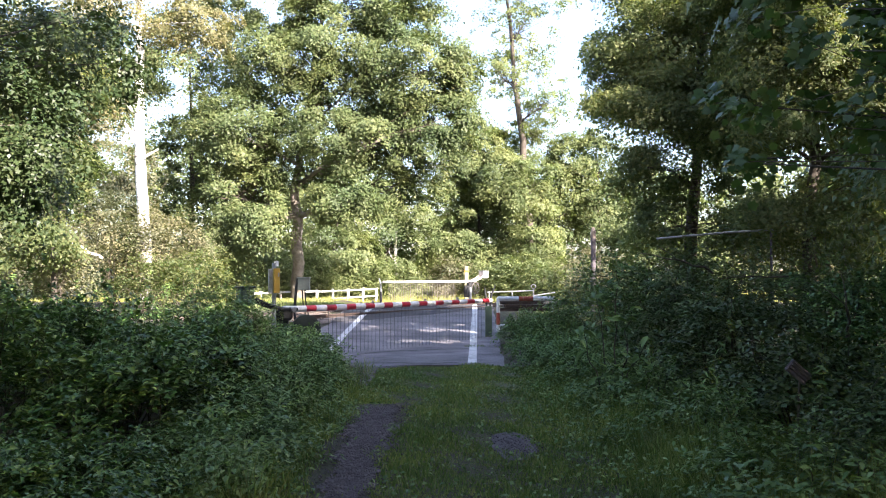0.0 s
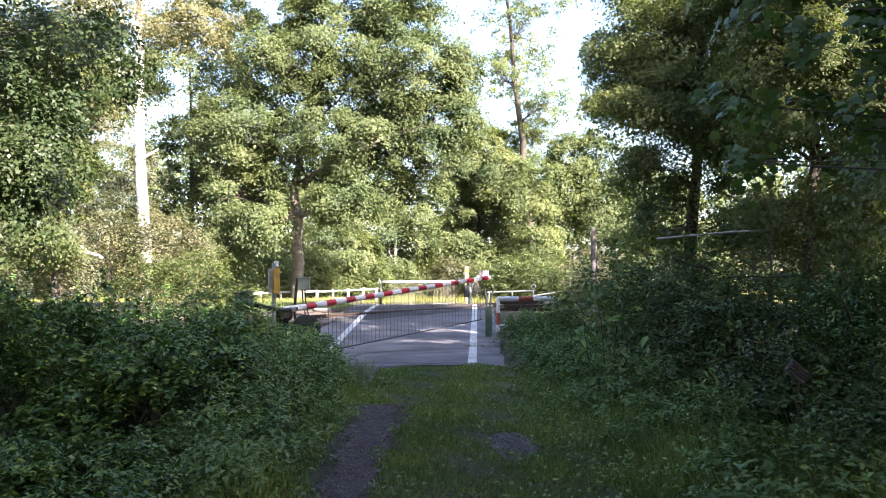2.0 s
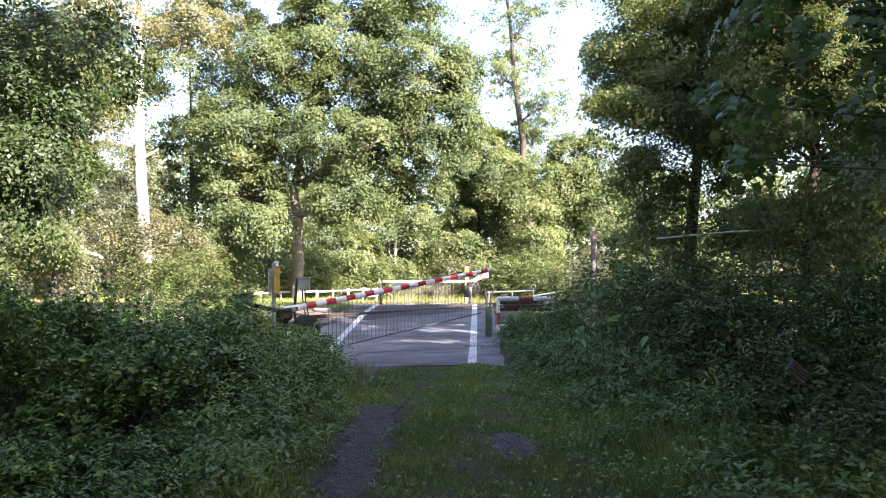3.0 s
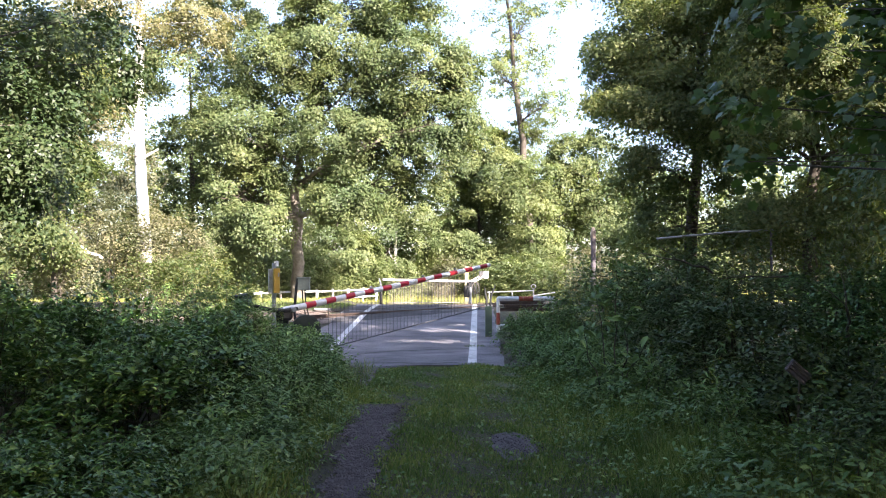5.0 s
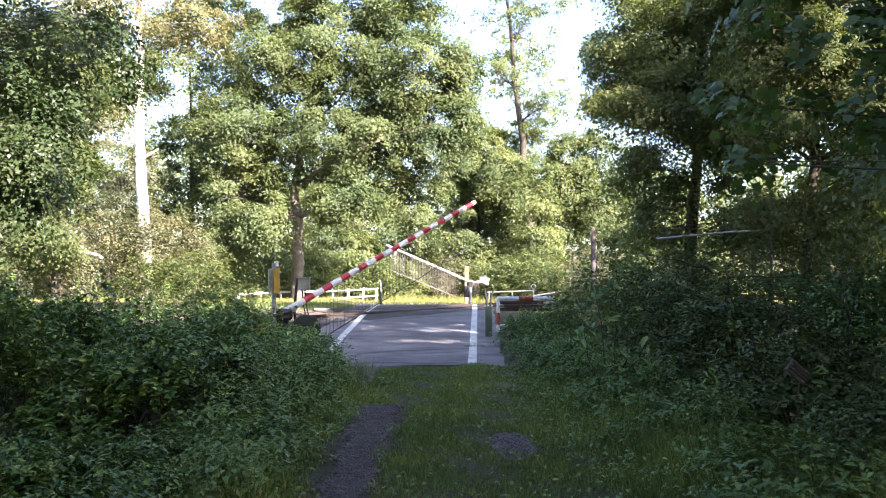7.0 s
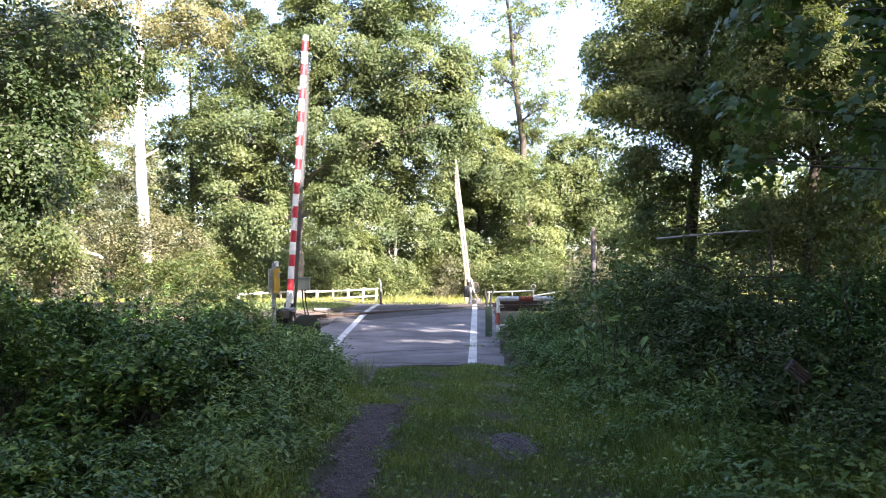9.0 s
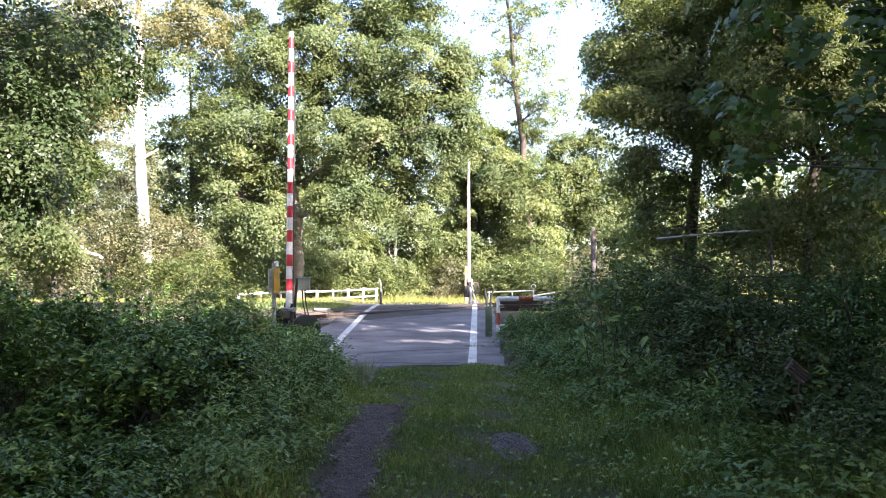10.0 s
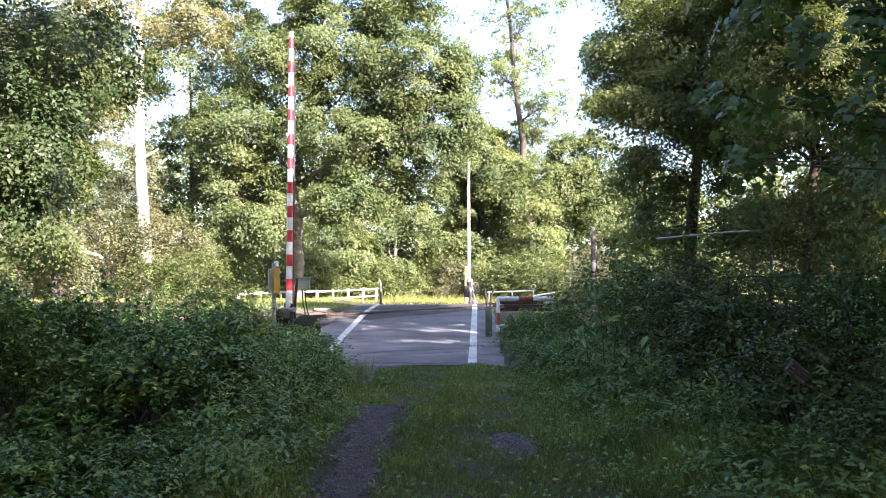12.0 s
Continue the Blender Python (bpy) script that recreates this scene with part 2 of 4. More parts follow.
    outline = ((0, -0.45), (0.16, -0.34), (0.42, -0.36), (0.33, -0.08), (0.54, 0.14), (0.27, 0.22), (0, 0.58), (-0.27, 0.22), (-0.54, 0.14), (-0.33, -0.08), (-0.42, -0.36), (-0.16, -0.34))
    v = np.stack([at + sd * L * a + d * L * b - nz * L * (0.5 * a * a + 0.12 * b) for a, b in outline], axis=1).reshape(-1, 3)
    return raw_mesh(name, v, np.arange(n * len(outline)).reshape(n, -1))


def clump_points(centres, hub, per, spread, flat=0.6, up=0.55, rough=0.25, sprays=9):
    """Leaf places and normals: round each centre a few flat, tilted sprays of leaves, with gaps between them."""
    n, q = len(centres), max(3, per // sprays)
    size = RNG.uniform(0.6, 1.35, (n, 1, 1))
    out = unit(centres - hub)
    way = unit((RNG.normal(size=(n, sprays, 3)) + out[:, None, :] * 0.45 + np.array([0, 0, 0.25])).reshape(-1, 3)).reshape(n, sprays, 3)
    heart = centres[:, None, :] + way * spread * 1.75 * size * RNG.uniform(0.35, 1.0, (n, sprays, 1)) * np.array([1, 1, flat])
    face = unit((out[:, None, :] * 0.45 + way * 0.5 + RNG.normal(size=way.shape) * 0.25 + np.array([0, 0, up])).reshape(-1, 3))
    off = RNG.normal(size=(n, sprays, q, 3)) * spread * 0.47 * size[..., None]
    off = off.reshape(-1, q, 3)
    off -= face[:, None, :] * np.sum(off * face[:, None, :], axis=2, keepdims=True) * 0.72
    off[..., 2] -= np.sum(off * off, axis=2) * 0.35 / spread
    at = (heart.reshape(-1, 1, 3) + off).reshape(-1, 3)
    normal = np.repeat(face, q, 0) + RNG.normal(size=at.shape) * rough
    return at, normal


def lobe_points(centre, radii, n, inner=0.45, floor=-0.9):
    d = RNG.normal(size=(n * 3, 3))
    d = unit(d)
    d = d[d[:, 2] > floor][:n]
    r = inner + (1 - inner) * RNG.random((len(d), 1)) ** 0.6
    r *= 1 + 0.16 * np.sin(d[:, :1] * 7 + d[:, 1:2] * 5 + centre[0]) + 0.1 * RNG.normal(size=(len(d), 1))
    return np.array(centre) + d * r * np.array(radii)


def sway(a, b, bend, steps=5):
    a, b = Vector(a), Vector(b)
    side = Vector((RNG.normal(), RNG.normal(), abs(RNG.normal()) * 0.6)) * bend * (b - a).length
    out = []
    for i in range(steps + 1):
        t = i / steps
        out.append(a.lerp(b, t) + side * math.sin(t * math.pi) + Vector(RNG.normal(size=3)) * 0.012 * (b - a).length * (0 < i < steps))
    return out


def clear_of_beams(at):
    """False for leaves in the gaps through which the low sun reaches the road."""
    keep = np.ones(len(at), bool)
    for x0, x1, y, r in SUN_GAPS:
        for x in np.arange(x0, x1 + 0.01, 0.22):
            d = at - np.array((x, y + 0.10 * math.sin(x * 7), 0.1))
            along = d @ np.array(SUN_TO)
            keep &= (np.linalg.norm(d - along[:, None] * np.array(SUN_TO), axis=1) > r * (1 + 0.3 * math.sin(x * 11))) | (along < 3)
    return keep


GAPS = np.random.default_rng(3)
SUN_GAPS = [(x, x + 0.25, y, r) for x, y, r in zip(GAPS.uniform(-2.6, 0.9, 34), GAPS.uniform(17.5, 24.5, 34), GAPS.uniform(0.05, 0.10, 34))] + [(-0.55, 0.75, 22.1, 0.17), (-1.3, 0.6, 20.1, 0.19), (0.1, 0.5, 23.5, 0.13), (-2.2, -1.6, 20.3, 0.12), (-1.5, -1.1, 21.3, 0.12), (-2.3, -2.0, 16.4, 0.14)]


def tree(name, base, spine, r0, lobes, leafmat, bark, label, category="tree", per=110, spread=0.42, leaf=(0.13, 0.085), fine=None, twigs=0.5, group="", first=0.25, taper=0.85, lobed=False, limb=0.5):
    """A tapered trunk along its spine, a limb into each lobe, twigs to the clumps, and the leaf blades."""
    base = Vector((base[0], base[1], float(height(base[0], base[1]))))
    spine = [base, *spine[1:]]
    t = thing(name, Matrix.Translation(base), label, category, group)
    pts = [Vector(p) - base for p in spine]
    fine_pts = []
    for a, b in zip(pts, pts[1:]):
        for k in range(4):
            fine_pts.append(a.lerp(b, k / 4) + Vector((RNG.normal(), RNG.normal(), 0)) * r0 * 0.12)
    fine_pts.append(pts[-1])
    fine_pts[0] = pts[0] - Vector((0, 0, 0.3))
    n = len(fine_pts)
    radii = [r0 * (1.25 if i == 0 else 1.0) * (1 - taper * i / (n - 1)) for i in range(n)]
    part("trunk", tube(bmesh.new(), fine_pts, radii, 9), bark, t, smooth=True)
    twig = bmesh.new()
    centres, hubs = [], []
    for centre, rad, count in lobes:
        c = Vector(centre) - base
        pc = lobe_points(c, rad, count)
        centres.append(pc)
        low = [p for p in fine_pts if p.z < c.z - 0.25 * (c - Vector((fine_pts[0].x, fine_pts[0].y, c.z))).length] or fine_pts[:2]
        start = low[-1] if len(low) > n * first else fine_pts[int(n * first)]
        k = fine_pts.index(start)
        way = sway(start, c, 0.10)
        rl = max(radii[k] * limb, 0.018)
        part("limb", tube(bmesh.new(), way, [rl * (1 - 0.75 * i / 5) for i in range(6)], 6), bark, t, smooth=True)
        for p in pc:
            if RNG.random() < twigs:
                j = way[RNG.integers(2, 6)]
                tube(twig, sway(j, p, 0.12, 3), [rl * 0.28, rl * 0.2, rl * 0.14, 0.006], 3, False)
        hubs.append((c, len(pc)))
    tagged(part("twig_growth", twig, TWIG, t), kind="stuff")
    at, nor = [], []
    for pc, (c, _) in zip(centres, hubs):
        a, b = clump_points(pc, np.array(c), per, spread, sprays=max(4, per // 26))
        at.append(a)
        nor.append(b)
    at, nor = np.concatenate(at), np.concatenate(nor)
    if base.x > 2 and base.y < 25:
        open_sky = clear_of_beams(at + np.array(base))
        at, nor = at[open_sky], nor[open_sky]
    link("crown", lobed_leaves("crown", at, nor, leaf[0]) if lobed else leaves("crown", at, nor, *leaf, fine), leafmat, t)
    return t


# ---- the ground ----
def height(x, y):
    """Level by the camera, a ramp up to the railway, a dip behind it and higher meadow beyond."""
    x, y = np.asarray(x, float), np.asarray(y, float)
    s = lambda a, b, v: (lambda q: q * q * (3 - 2 * q))(np.clip((v - a) / (b - a), 0, 1))
    z = 0.50 * np.clip((y - 18.6) / 8.6, 0, 1) + 0.05 * s(27.2, 30, y) - 0.03 * s(14, 17, y) * (1 - s(18, 22, y))
    z = z - 0.30 * s(31.0, 35.0, y) * (1 - s(36.5, 40, y)) * s(-4.6, -3.2, x) * (1 - s(2.2, 3.6, x))
    z = z * (1 - 0.9 * s(37.0, 43.5, y))
    bank = (1 - s(-4.4, -3.4, x) * (1 - s(1.8, 2.8, x))) * np.clip(0.45 + 0.0137 * (0.763 * x + 0.647 * y - 12), 0.35, 0.58)
    z = np.maximum(z, bank * (1 - s(1.9, 4.5, np.abs(-0.647 * x + 0.763 * y - 22.1))))
    return z


def grid_sheet(name, xs, ys, zoff=0.0, rough=0.0):
    X, Y = np.meshgrid(xs, ys)
    Z = height(X, Y) + zoff + (RNG.normal(size=X.shape) * rough)
    v = np.stack([X, Y, Z], -1).reshape(-1, 3)
    nx, ny = len(xs), len(ys)
    i = (np.arange(ny - 1)[:, None] * nx + np.arange(nx - 1)).reshape(-1, 1)
    return raw_mesh(name, v, i + np.array([0, 1, nx + 1, nx]))


gx = np.concatenate([[-900, -300, -120, -70], np.linspace(-45, 45, 121), [70, 120, 300, 900]])
gy = np.concatenate([[-900, -300, -100, -40], np.linspace(-20, 70, 181), [100, 200, 500, 1500]])
ground = tagged(link("ground", grid_sheet("ground", gx, gy, -0.012), SOIL), "earthy forest ground under grass and weeds", "ground", kind="structure")


def strip(name, edge_l, edge_r, ys, zoff, mat, label, parent=None, ragged=0.0):
    """A sheet that follows the ground between two edges."""
    cols = 40 if ragged else 14
    L, R = np.array([edge_l(y) for y in ys]), np.array([edge_r(y) for y in ys])
    u = np.linspace(0, 1, cols)
    X = L[:, None] * (1 - u) + R[:, None] * u
    Y = np.repeat(np.array(ys)[:, None], cols, 1)
    if ragged:
        Y[0] += ragged * (np.sin(u * 9 + 1) + 0.6 * np.sin(u * 23)) - ragged
    Z = height(X, Y) + zoff
    v = np.stack([X, Y, Z], -1).reshape(-1, 3)
    i = (np.arange(len(ys) - 1)[:, None] * cols + np.arange(cols - 1)).reshape(-1, 1)
    ob = link(name, raw_mesh(name, v, i + np.array([0, 1, cols + 1, cols])), mat, parent)
    return tagged(ob, label, name, kind="structure") if label else ob


lx = lambda y: -2.55 + 0.011 * (y - 17.3)
rx = lambda y: 0.64 + 0.042 * (y - 18)
strip("road", lambda y: lx(y) - 0.75 + 0.05 * math.sin(y * 3), lambda y: rx(y) + 0.62 + 0.02 * math.sin(y * 2.3), np.linspace(15.7, 37, 90), 0.012, ASPHALT, "worn grey asphalt road climbing to the level crossing", ragged=0.13)
for name, f, w in (("edge_line", lx, 0.085), ("edge_line", rx, 0.085)):
    strip(name, lambda y: f(y) - w, lambda y: f(y) + w, np.linspace(16.0 if f is rx else 16.8, 31.5, 60), 0.018, LINE, "worn white painted edge line on the asphalt")
wob = lambda y, k: 0.05 * math.sin(y * 5.3 + k) + 0.035 * math.sin(y * 11.7 + 2 * k) + 0.03 * math.sin(y * 23.0 + k)
strip("gravel_track", lambda y: -0.91 - 0.045 * (y - 6.4) + wob(y, 0), lambda y: -0.62 + 0.03 * (y - 6.4) - 0.12 * max(0, y - 9.6) + wob(y, 2), np.linspace(3.0, 11.05, 130), 0.006, GRAVEL, "worn strip of grey gravel in the grass")
strip("gravel_apron", lambda y: -1.42 - 0.28 * (y - 12.8) + wob(y, 1), lambda y: -1.16 + 0.5 * max(0, y - 15.0) ** 1.2 * 2.2 + 0.6 * wob(y, 4), np.linspace(12.8, 15.9, 50), 0.006, GRAVEL, "grey gravel at the ragged end of the asphalt")
strip("gravel_patch", lambda y: 0.72 - 0.24 * math.sqrt(max(0, 1 - (y - 8.4) ** 2 / 0.5)) + 0.3 * wob(y, 1), lambda y: 0.72 + 0.2 * math.sqrt(max(0, 1 - (y - 8.4) ** 2 / 0.5)) + 0.3 * wob(y, 3), np.linspace(7.72, 9.08, 30), 0.006, GRAVEL, "small bare patch of grey gravel in the grass")


# ---- barriers ----
def barrier(name, m, length, bars, label, striped, bar_len):
    t = thing(name, m, label, "barrier", "level crossing barriers")
    boom = part("boom", tube(bmesh.new(), [(-0.15, 0, 0), (0.3, 0, 0), (length - 0.1, 0, 0), (length, 0, 0)], [k * (1.0 if striped else 0.85) for k in (0.075, 0.066, 0.052, 0.046)], 14), WHITE if striped else FADED, t, "white boom with red bands" if striped else "faded white boom", smooth=False)
    if striped:
        for k in range(11):
            s = 0.385 + 0.5 * k
            r = 0.0665 - 0.0028 * k * 0.5 * 0.95
            part("red_band", tube(bmesh.new(), [(s, 0, 0), (s + 0.24, 0, 0)], [r + 0.001, r - 0.001], 14), RED, boom)
        for sl in (2.1, 3.6, 4.6):
            part("lug", block(bmesh.new(), (0.06, 0.04, 0.07), Matrix.Translation((sl, 0, 0.075)), 0.008), STEEL, boom)
        part("tip_cap", tube(bmesh.new(), [(length - 0.02, 0, 0), (length + 0.015, 0, 0)], [0.055, 0.05], 12), STEEL, boom)
    # counterweight box on two bent arms behind the pivot
    for side in (-0.13, 0.13):
        part("counter_arm", tube(bmesh.new(), [(0.12, side, 0.0), (-0.25, side, 0.02), (-0.55, side, 0.12), (-0.82, side, 0.24)], [0.035, 0.04, 0.04, 0.035], 7), BLACK if striped else FADED, boom, "bent counterweight arm")
    box = part("counterweight", block(bmesh.new(), (0.28, 0.26, 0.34) if striped else (0.36, 0.28, 0.30), Matrix.Translation((-0.98, 0, 0.29)), 0.02), GREEN if striped else FADED, boom, "dull green counterweight box" if striped else "pale counterweight box")
    part("lid", block(bmesh.new(), (0.33, 0.31, 0.04) if striped else (0.39, 0.31, 0.03), Matrix.Translation((-0.98, 0, 0.475 if striped else 0.45)), 0.012), DRUM if striped else STEEL, box)
    wires = WIRE if striped else SUNLIT_WIRE
    first = part("hanging_bar", tube(bmesh.new(), [(0, 0, 0.06), (0, 0, -bar_len)], 0.0044 if striped else 0.007, 5), wires, boom)
    hang = []
    for k in range(bars):
        b = first if k == 0 else link("hanging_bar", first.data, None, boom)
        hang.append((b, 0.95 + (length - 1.3) * k / (bars - 1)))
    rod = part("bottom_rod", tube(bmesh.new(), [(0.65, 0, 0), (length - 0.3, 0, 0)], 0.014 if striped else 0.02, 6), wires, boom)
    return t, boom, hang, rod


near_m = Matrix.Translation((-3.16, 17.2, 0.98)) @ pose(0, 0, 0, 0, 0, 40.3)
far_m = Matrix.Translation((1.12, 35.6, 1.37)) @ pose(0, 0, 0, 0, 0, 229)
near_barrier, near_boom, near_hang, near_rod = barrier("level_crossing_barrier", near_m, 5.73, 44, "red and white barrier boom with hanging wire grille", True, 0.92)
far_barrier, far_boom, far_hang, far_rod = barrier("level_crossing_barrier", far_m, 5.2, 40, "white barrier boom with hanging grille beyond the tracks", False, 0.80)


# stands, pivot housings and axles
part("stand", block(bmesh.new(), (0.26, 0.22, 1.0), Matrix.Translation((-0.10, 0.16, -0.68)), 0.02), DRUM, near_barrier, "dark green stand")
part("pivot_housing", block(bmesh.new(), (0.36, 0.24, 0.24), Matrix.Translation((-0.12, 0.02, -0.10)), 0.05), BLACK, near_barrier, "black housing")
part("axle", tube(bmesh.new(), [(0, -0.22, 0), (0, 0.22, 0)], 0.05, 12), STEEL, near_barrier)
part("stand", block(bmesh.new(), (0.12, 0.12, 1.2), Matrix.Translation((0.02, 0.05, -0.66)), 0.02), STEEL, far_barrier, "grey stand")
part("pivot_housing", block(bmesh.new(), (0.30, 0.2, 0.24), Matrix.Translation((-0.02, 0.02, -0.14)), 0.04), BLACK, far_barrier, "black housing")
part("mechanism", block(bmesh.new(), (0.30, 0.16, 0.5), Matrix.Translation((0.20, 0.02, -0.42)), 0.05), BLACK, far_barrier, "black linkage")
# round counterweight drum beside the near stand
part("drum", tube(bmesh.new(), [(0, -0.10, 0), (0, -0.09, 0), (0, 0.09, 0), (0, 0.10, 0)], [0.25, 0.29, 0.29, 0.25], 28), DRUM, near_barrier, "dark green round drum", m=near_barrier.matrix_basis.inverted() @ Matrix.Translation((-2.78, 17.00, 0.59)) @ pose(0, 0, 0, 0, 0, 18))
wheel = far_barrier.matrix_basis.inverted() @ Matrix.Translation((1.36, 35.1, 1.10))
spoked_wheel = part("spoked_wheel", tube(bmesh.new(), [(0.15 * math.cos(a * 0.3927), 0, 0.23 * math.sin(a * 0.3927)) for a in range(17)], 0.020, 6), SUNLIT_WIRE, far_barrier, "dull spoked wheel", wheel)
for a in range(3):
    part("spoke", tube(bmesh.new(), [(-0.15 * math.cos(a * 1.047), 0, -0.22 * math.sin(a * 1.047)), (0.15 * math.cos(a * 1.047), 0, 0.22 * math.sin(a * 1.047))], 0.015, 5), SUNLIT_WIRE, spoked_wheel)


# ---- movement ----
NEAR = [(0, 0.6), (1.0, 0.7), (1.2, 1.2), (1.4, 2.2), (1.6, 3.45), (1.8, 5.15), (2.0, 6.45), (2.2, 7.15), (2.5, 7.55), (3.0, 8.2), (3.2, 8.4), (4.0, 8.9), (4.8, 9.3), (5.2, 9.75), (5.5, 10.55), (5.8, 12.3), (6.0, 13.7), (6.2, 15.6), (6.5, 18.8), (6.8, 22.8), (7.0, 25.7), (7.2, 29.9), (7.6, 39.5), (8.0, 51.5), (8.4, 64.5), (8.8, 77.4), (8.9, 81.8), (9.0, 86.4), (9.1, 89.6), (9.2, 90.6), (9.3, 89.2), (9.4, 90.1), (9.6, 89.5), (9.8, 89.8), (12, 89.8)]
FAR = [(0, 0.2), (4.8, 0.9), (5.2, 1.8), (5.5, 3.1), (5.8, 4.75), (6.0, 5.95), (6.2, 7.85), (6.5, 10.7), (6.8, 13.85), (7.0, 15.9), (7.2, 18.4), (7.6, 27.0), (8.0, 39.5), (8.4, 55.0), (8.8, 70.5), (9.0, 80.0), (9.1, 85.0), (9.2, 89.0), (9.3, 90.3), (9.5, 89.3), (9.7, 89.6), (12, 89.6)]


def motions():
    for boom, hang, rod, drop, rows in ((near_boom, near_hang, near_rod, 0.92, NEAR), (far_boom, far_hang, far_rod, 0.80, FAR)):
        walk(boom, [(t, pose(0, 0, 0, 0, -a, 0)) for t, a in rows])
        for b, s in hang:
            walk(b, [(t, pose(s, 0, -0.09, 0, a, 0)) for t, a in rows])
        walk(rod, [(t, pose(-drop * math.sin(radians(a)), 0, -0.09 - drop * math.cos(radians(a)))) for t, a in rows])


# ---- trees ----
tree("oak_tree", (-6.56, 38.00, 0.54), [(-6.56, 38.00, 0.54), (-6.61, 38.00, 3.88), (-6.74, 38.00, 5.68), (-6.17, 38.00, 9.57), (-5.54, 38.00, 13.21), (-5.03, 38.00, 15.83)], 0.29, [
    ((-4.64, 37.00, 12.40), (3.08, 2.6, 2.18), 60), ((-1.32, 36.00, 10.38), (2.80, 2.6, 2.07), 60),
    ((-3.52, 36.00, 7.43), (2.92, 2.5, 1.70), 45), ((-0.34, 36.00, 8.05), (2.07, 2, 1.58), 34),
    ((-7.65, 37.00, 11.13), (2.50, 2.5, 2.00), 40), ((-8.77, 36.50, 7.76), (2.43, 2.3, 1.82), 45),
    ((-9.00, 36.50, 5.03), (2.43, 2.3, 1.70), 38), ((-5.92, 39.00, 6.58), (3.16, 2, 1.58), 25),
    ((-4.63, 37.00, 9.36), (2.57, 2.2, 1.93), 46), ((-2.11, 37.00, 5.58), (1.75, 1.6, 1.00), 14), ((-4.06, 34.50, 4.50), (1.52, 1.2, 0.84), 20), ((-7.68, 34.50, 3.68), (1.17, 1.2, 0.84), 16), ((-2.12, 37.00, 14.69), (3.08, 2.6, 2.18), 50), ((-8.14, 38.00, 14.78), (2.82, 2.6, 2.05), 40), ((-9.6, 35.6, 2.7), (1.5, 0.9, 0.8), 16)],
    OAK, SUNLIT_OAK_BARK, "broad old oak tree with sunlit green crown", per=620, spread=0.42, leaf=(0.104, 0.080), limb=0.62)
tree("birch_tree", (-9.86, 28.00, 0.66), [(-9.86, 28.00, 0.66), (-9.96, 28.00, 2.55), (-10.13, 28.00, 4.64), (-10.24, 28.00, 6.35), (-10.18, 28.00, 9.03), (-10.30, 28.00, 12.11)], 0.225, [
    ((-8.47, 28.00, 10.19), (1.32, 1.5, 0.95), 30), ((-11.72, 28.00, 10.57), (1.51, 1.5, 1.14), 22), ((-9.64, 28.00, 12.50), (1.89, 1.5, 1.14), 20), ((-11.3, 28.6, 7.9), (1.0, 0.8, 1.0), 18)],
    DRY, BIRCH_BARK, "tall white-barked birch tree with yellowing leaves", per=280, spread=0.36, leaf=(0.09, 0.066), first=0.4, taper=0.45)
tree("sparse_tree", (5.26, 50.00, 0.51), [(5.26, 50.00, 0.51), (5.11, 50.00, 5.24), (4.78, 50.00, 9.66), (4.28, 50.00, 13.41), (3.95, 50.00, 17.53), (3.62, 50.00, 20.28)], 0.30, [
    ((4.46, 50.00, 16.15), (2.70, 2.4, 2.53), 54), ((3.60, 50.00, 13.41), (2.36, 2.4, 1.86), 40), ((5.98, 50.00, 11.70), (2.03, 2, 1.52), 34), ((5.32, 50.00, 18.90), (2.70, 2, 2.03), 40)],
    SUNLIT, BARK, "tall slender tree with thin airy crown against the sky", per=104, spread=0.36, leaf=(0.13, 0.09), twigs=1.0)


def bush(name, base, lobes, mat, label, category="bush", per=90, spread=0.22, leaf=(0.09, 0.06), fine=False, stems=10, group="", stalk=STALK, shoots=9, layer=2.2):
    """Stems that rise from the base into the lobes, with clumps of leaf blades."""
    z = float(height(base[0], base[1]))
    base = Vector((base[0], base[1], z))
    t = thing(name, Matrix.Translation(base), label, category, group)
    at, nor = [], []
    bm = bmesh.new()
    for c, rad, count in lobes:
        c = Vector(c) - base
        pc = lobe_points(c, rad, count, 0.45, -0.7)
        pc[:, 2] = np.maximum(pc[:, 2], 0.05)
        a, b = clump_points(pc, np.array((c.x, c.y, c.z - rad[2])), per, spread * 1.45, 0.75, layer, 0.26, max(4, per // 17))
        a[:, 2] = np.maximum(a[:, 2], 0.01)
        at.append(a)
        nor.append(b)
        for k in range(stems):
            p = pc[RNG.integers(len(pc))]
            foot = Vector((c.x * 0.6 + p[0] * 0.3, c.y * 0.6 + p[1] * 0.3, -0.08))
            tube(bm, sway(foot, p, 0.10, 4), [0.011, 0.010, 0.008, 0.006, 0.004], 4, False)
    # shoots that stand out of the mass
    for k in range(shoots):
        c, rad, _ = lobes[RNG.integers(len(lobes))]
        c = Vector(c) - base
        a = RNG.uniform(0, 6.28)
        top = Vector((c.x + math.cos(a) * rad[0] * 0.7, c.y + math.sin(a) * rad[1] * 0.7, c.z + rad[2] * RNG.uniform(0.9, 1.6)))
        way = sway((c.x + math.cos(a) * rad[0] * 0.5, c.y + math.sin(a) * rad[1] * 0.5, c.z), top, 0.15, 6)
        tube(bm, way, [0.007, 0.006, 0.006, 0.005, 0.004, 0.003, 0.002], 4, False)
        w = np.repeat(np.array([tuple(q) for q in way[2:]]), 7, 0)
        at.append(w + RNG.normal(size=w.shape) * leaf[0] * 0.5)
        d = RNG.normal(size=w.shape) * 0.5
        d[:, 2] += 1
        nor.append(d)
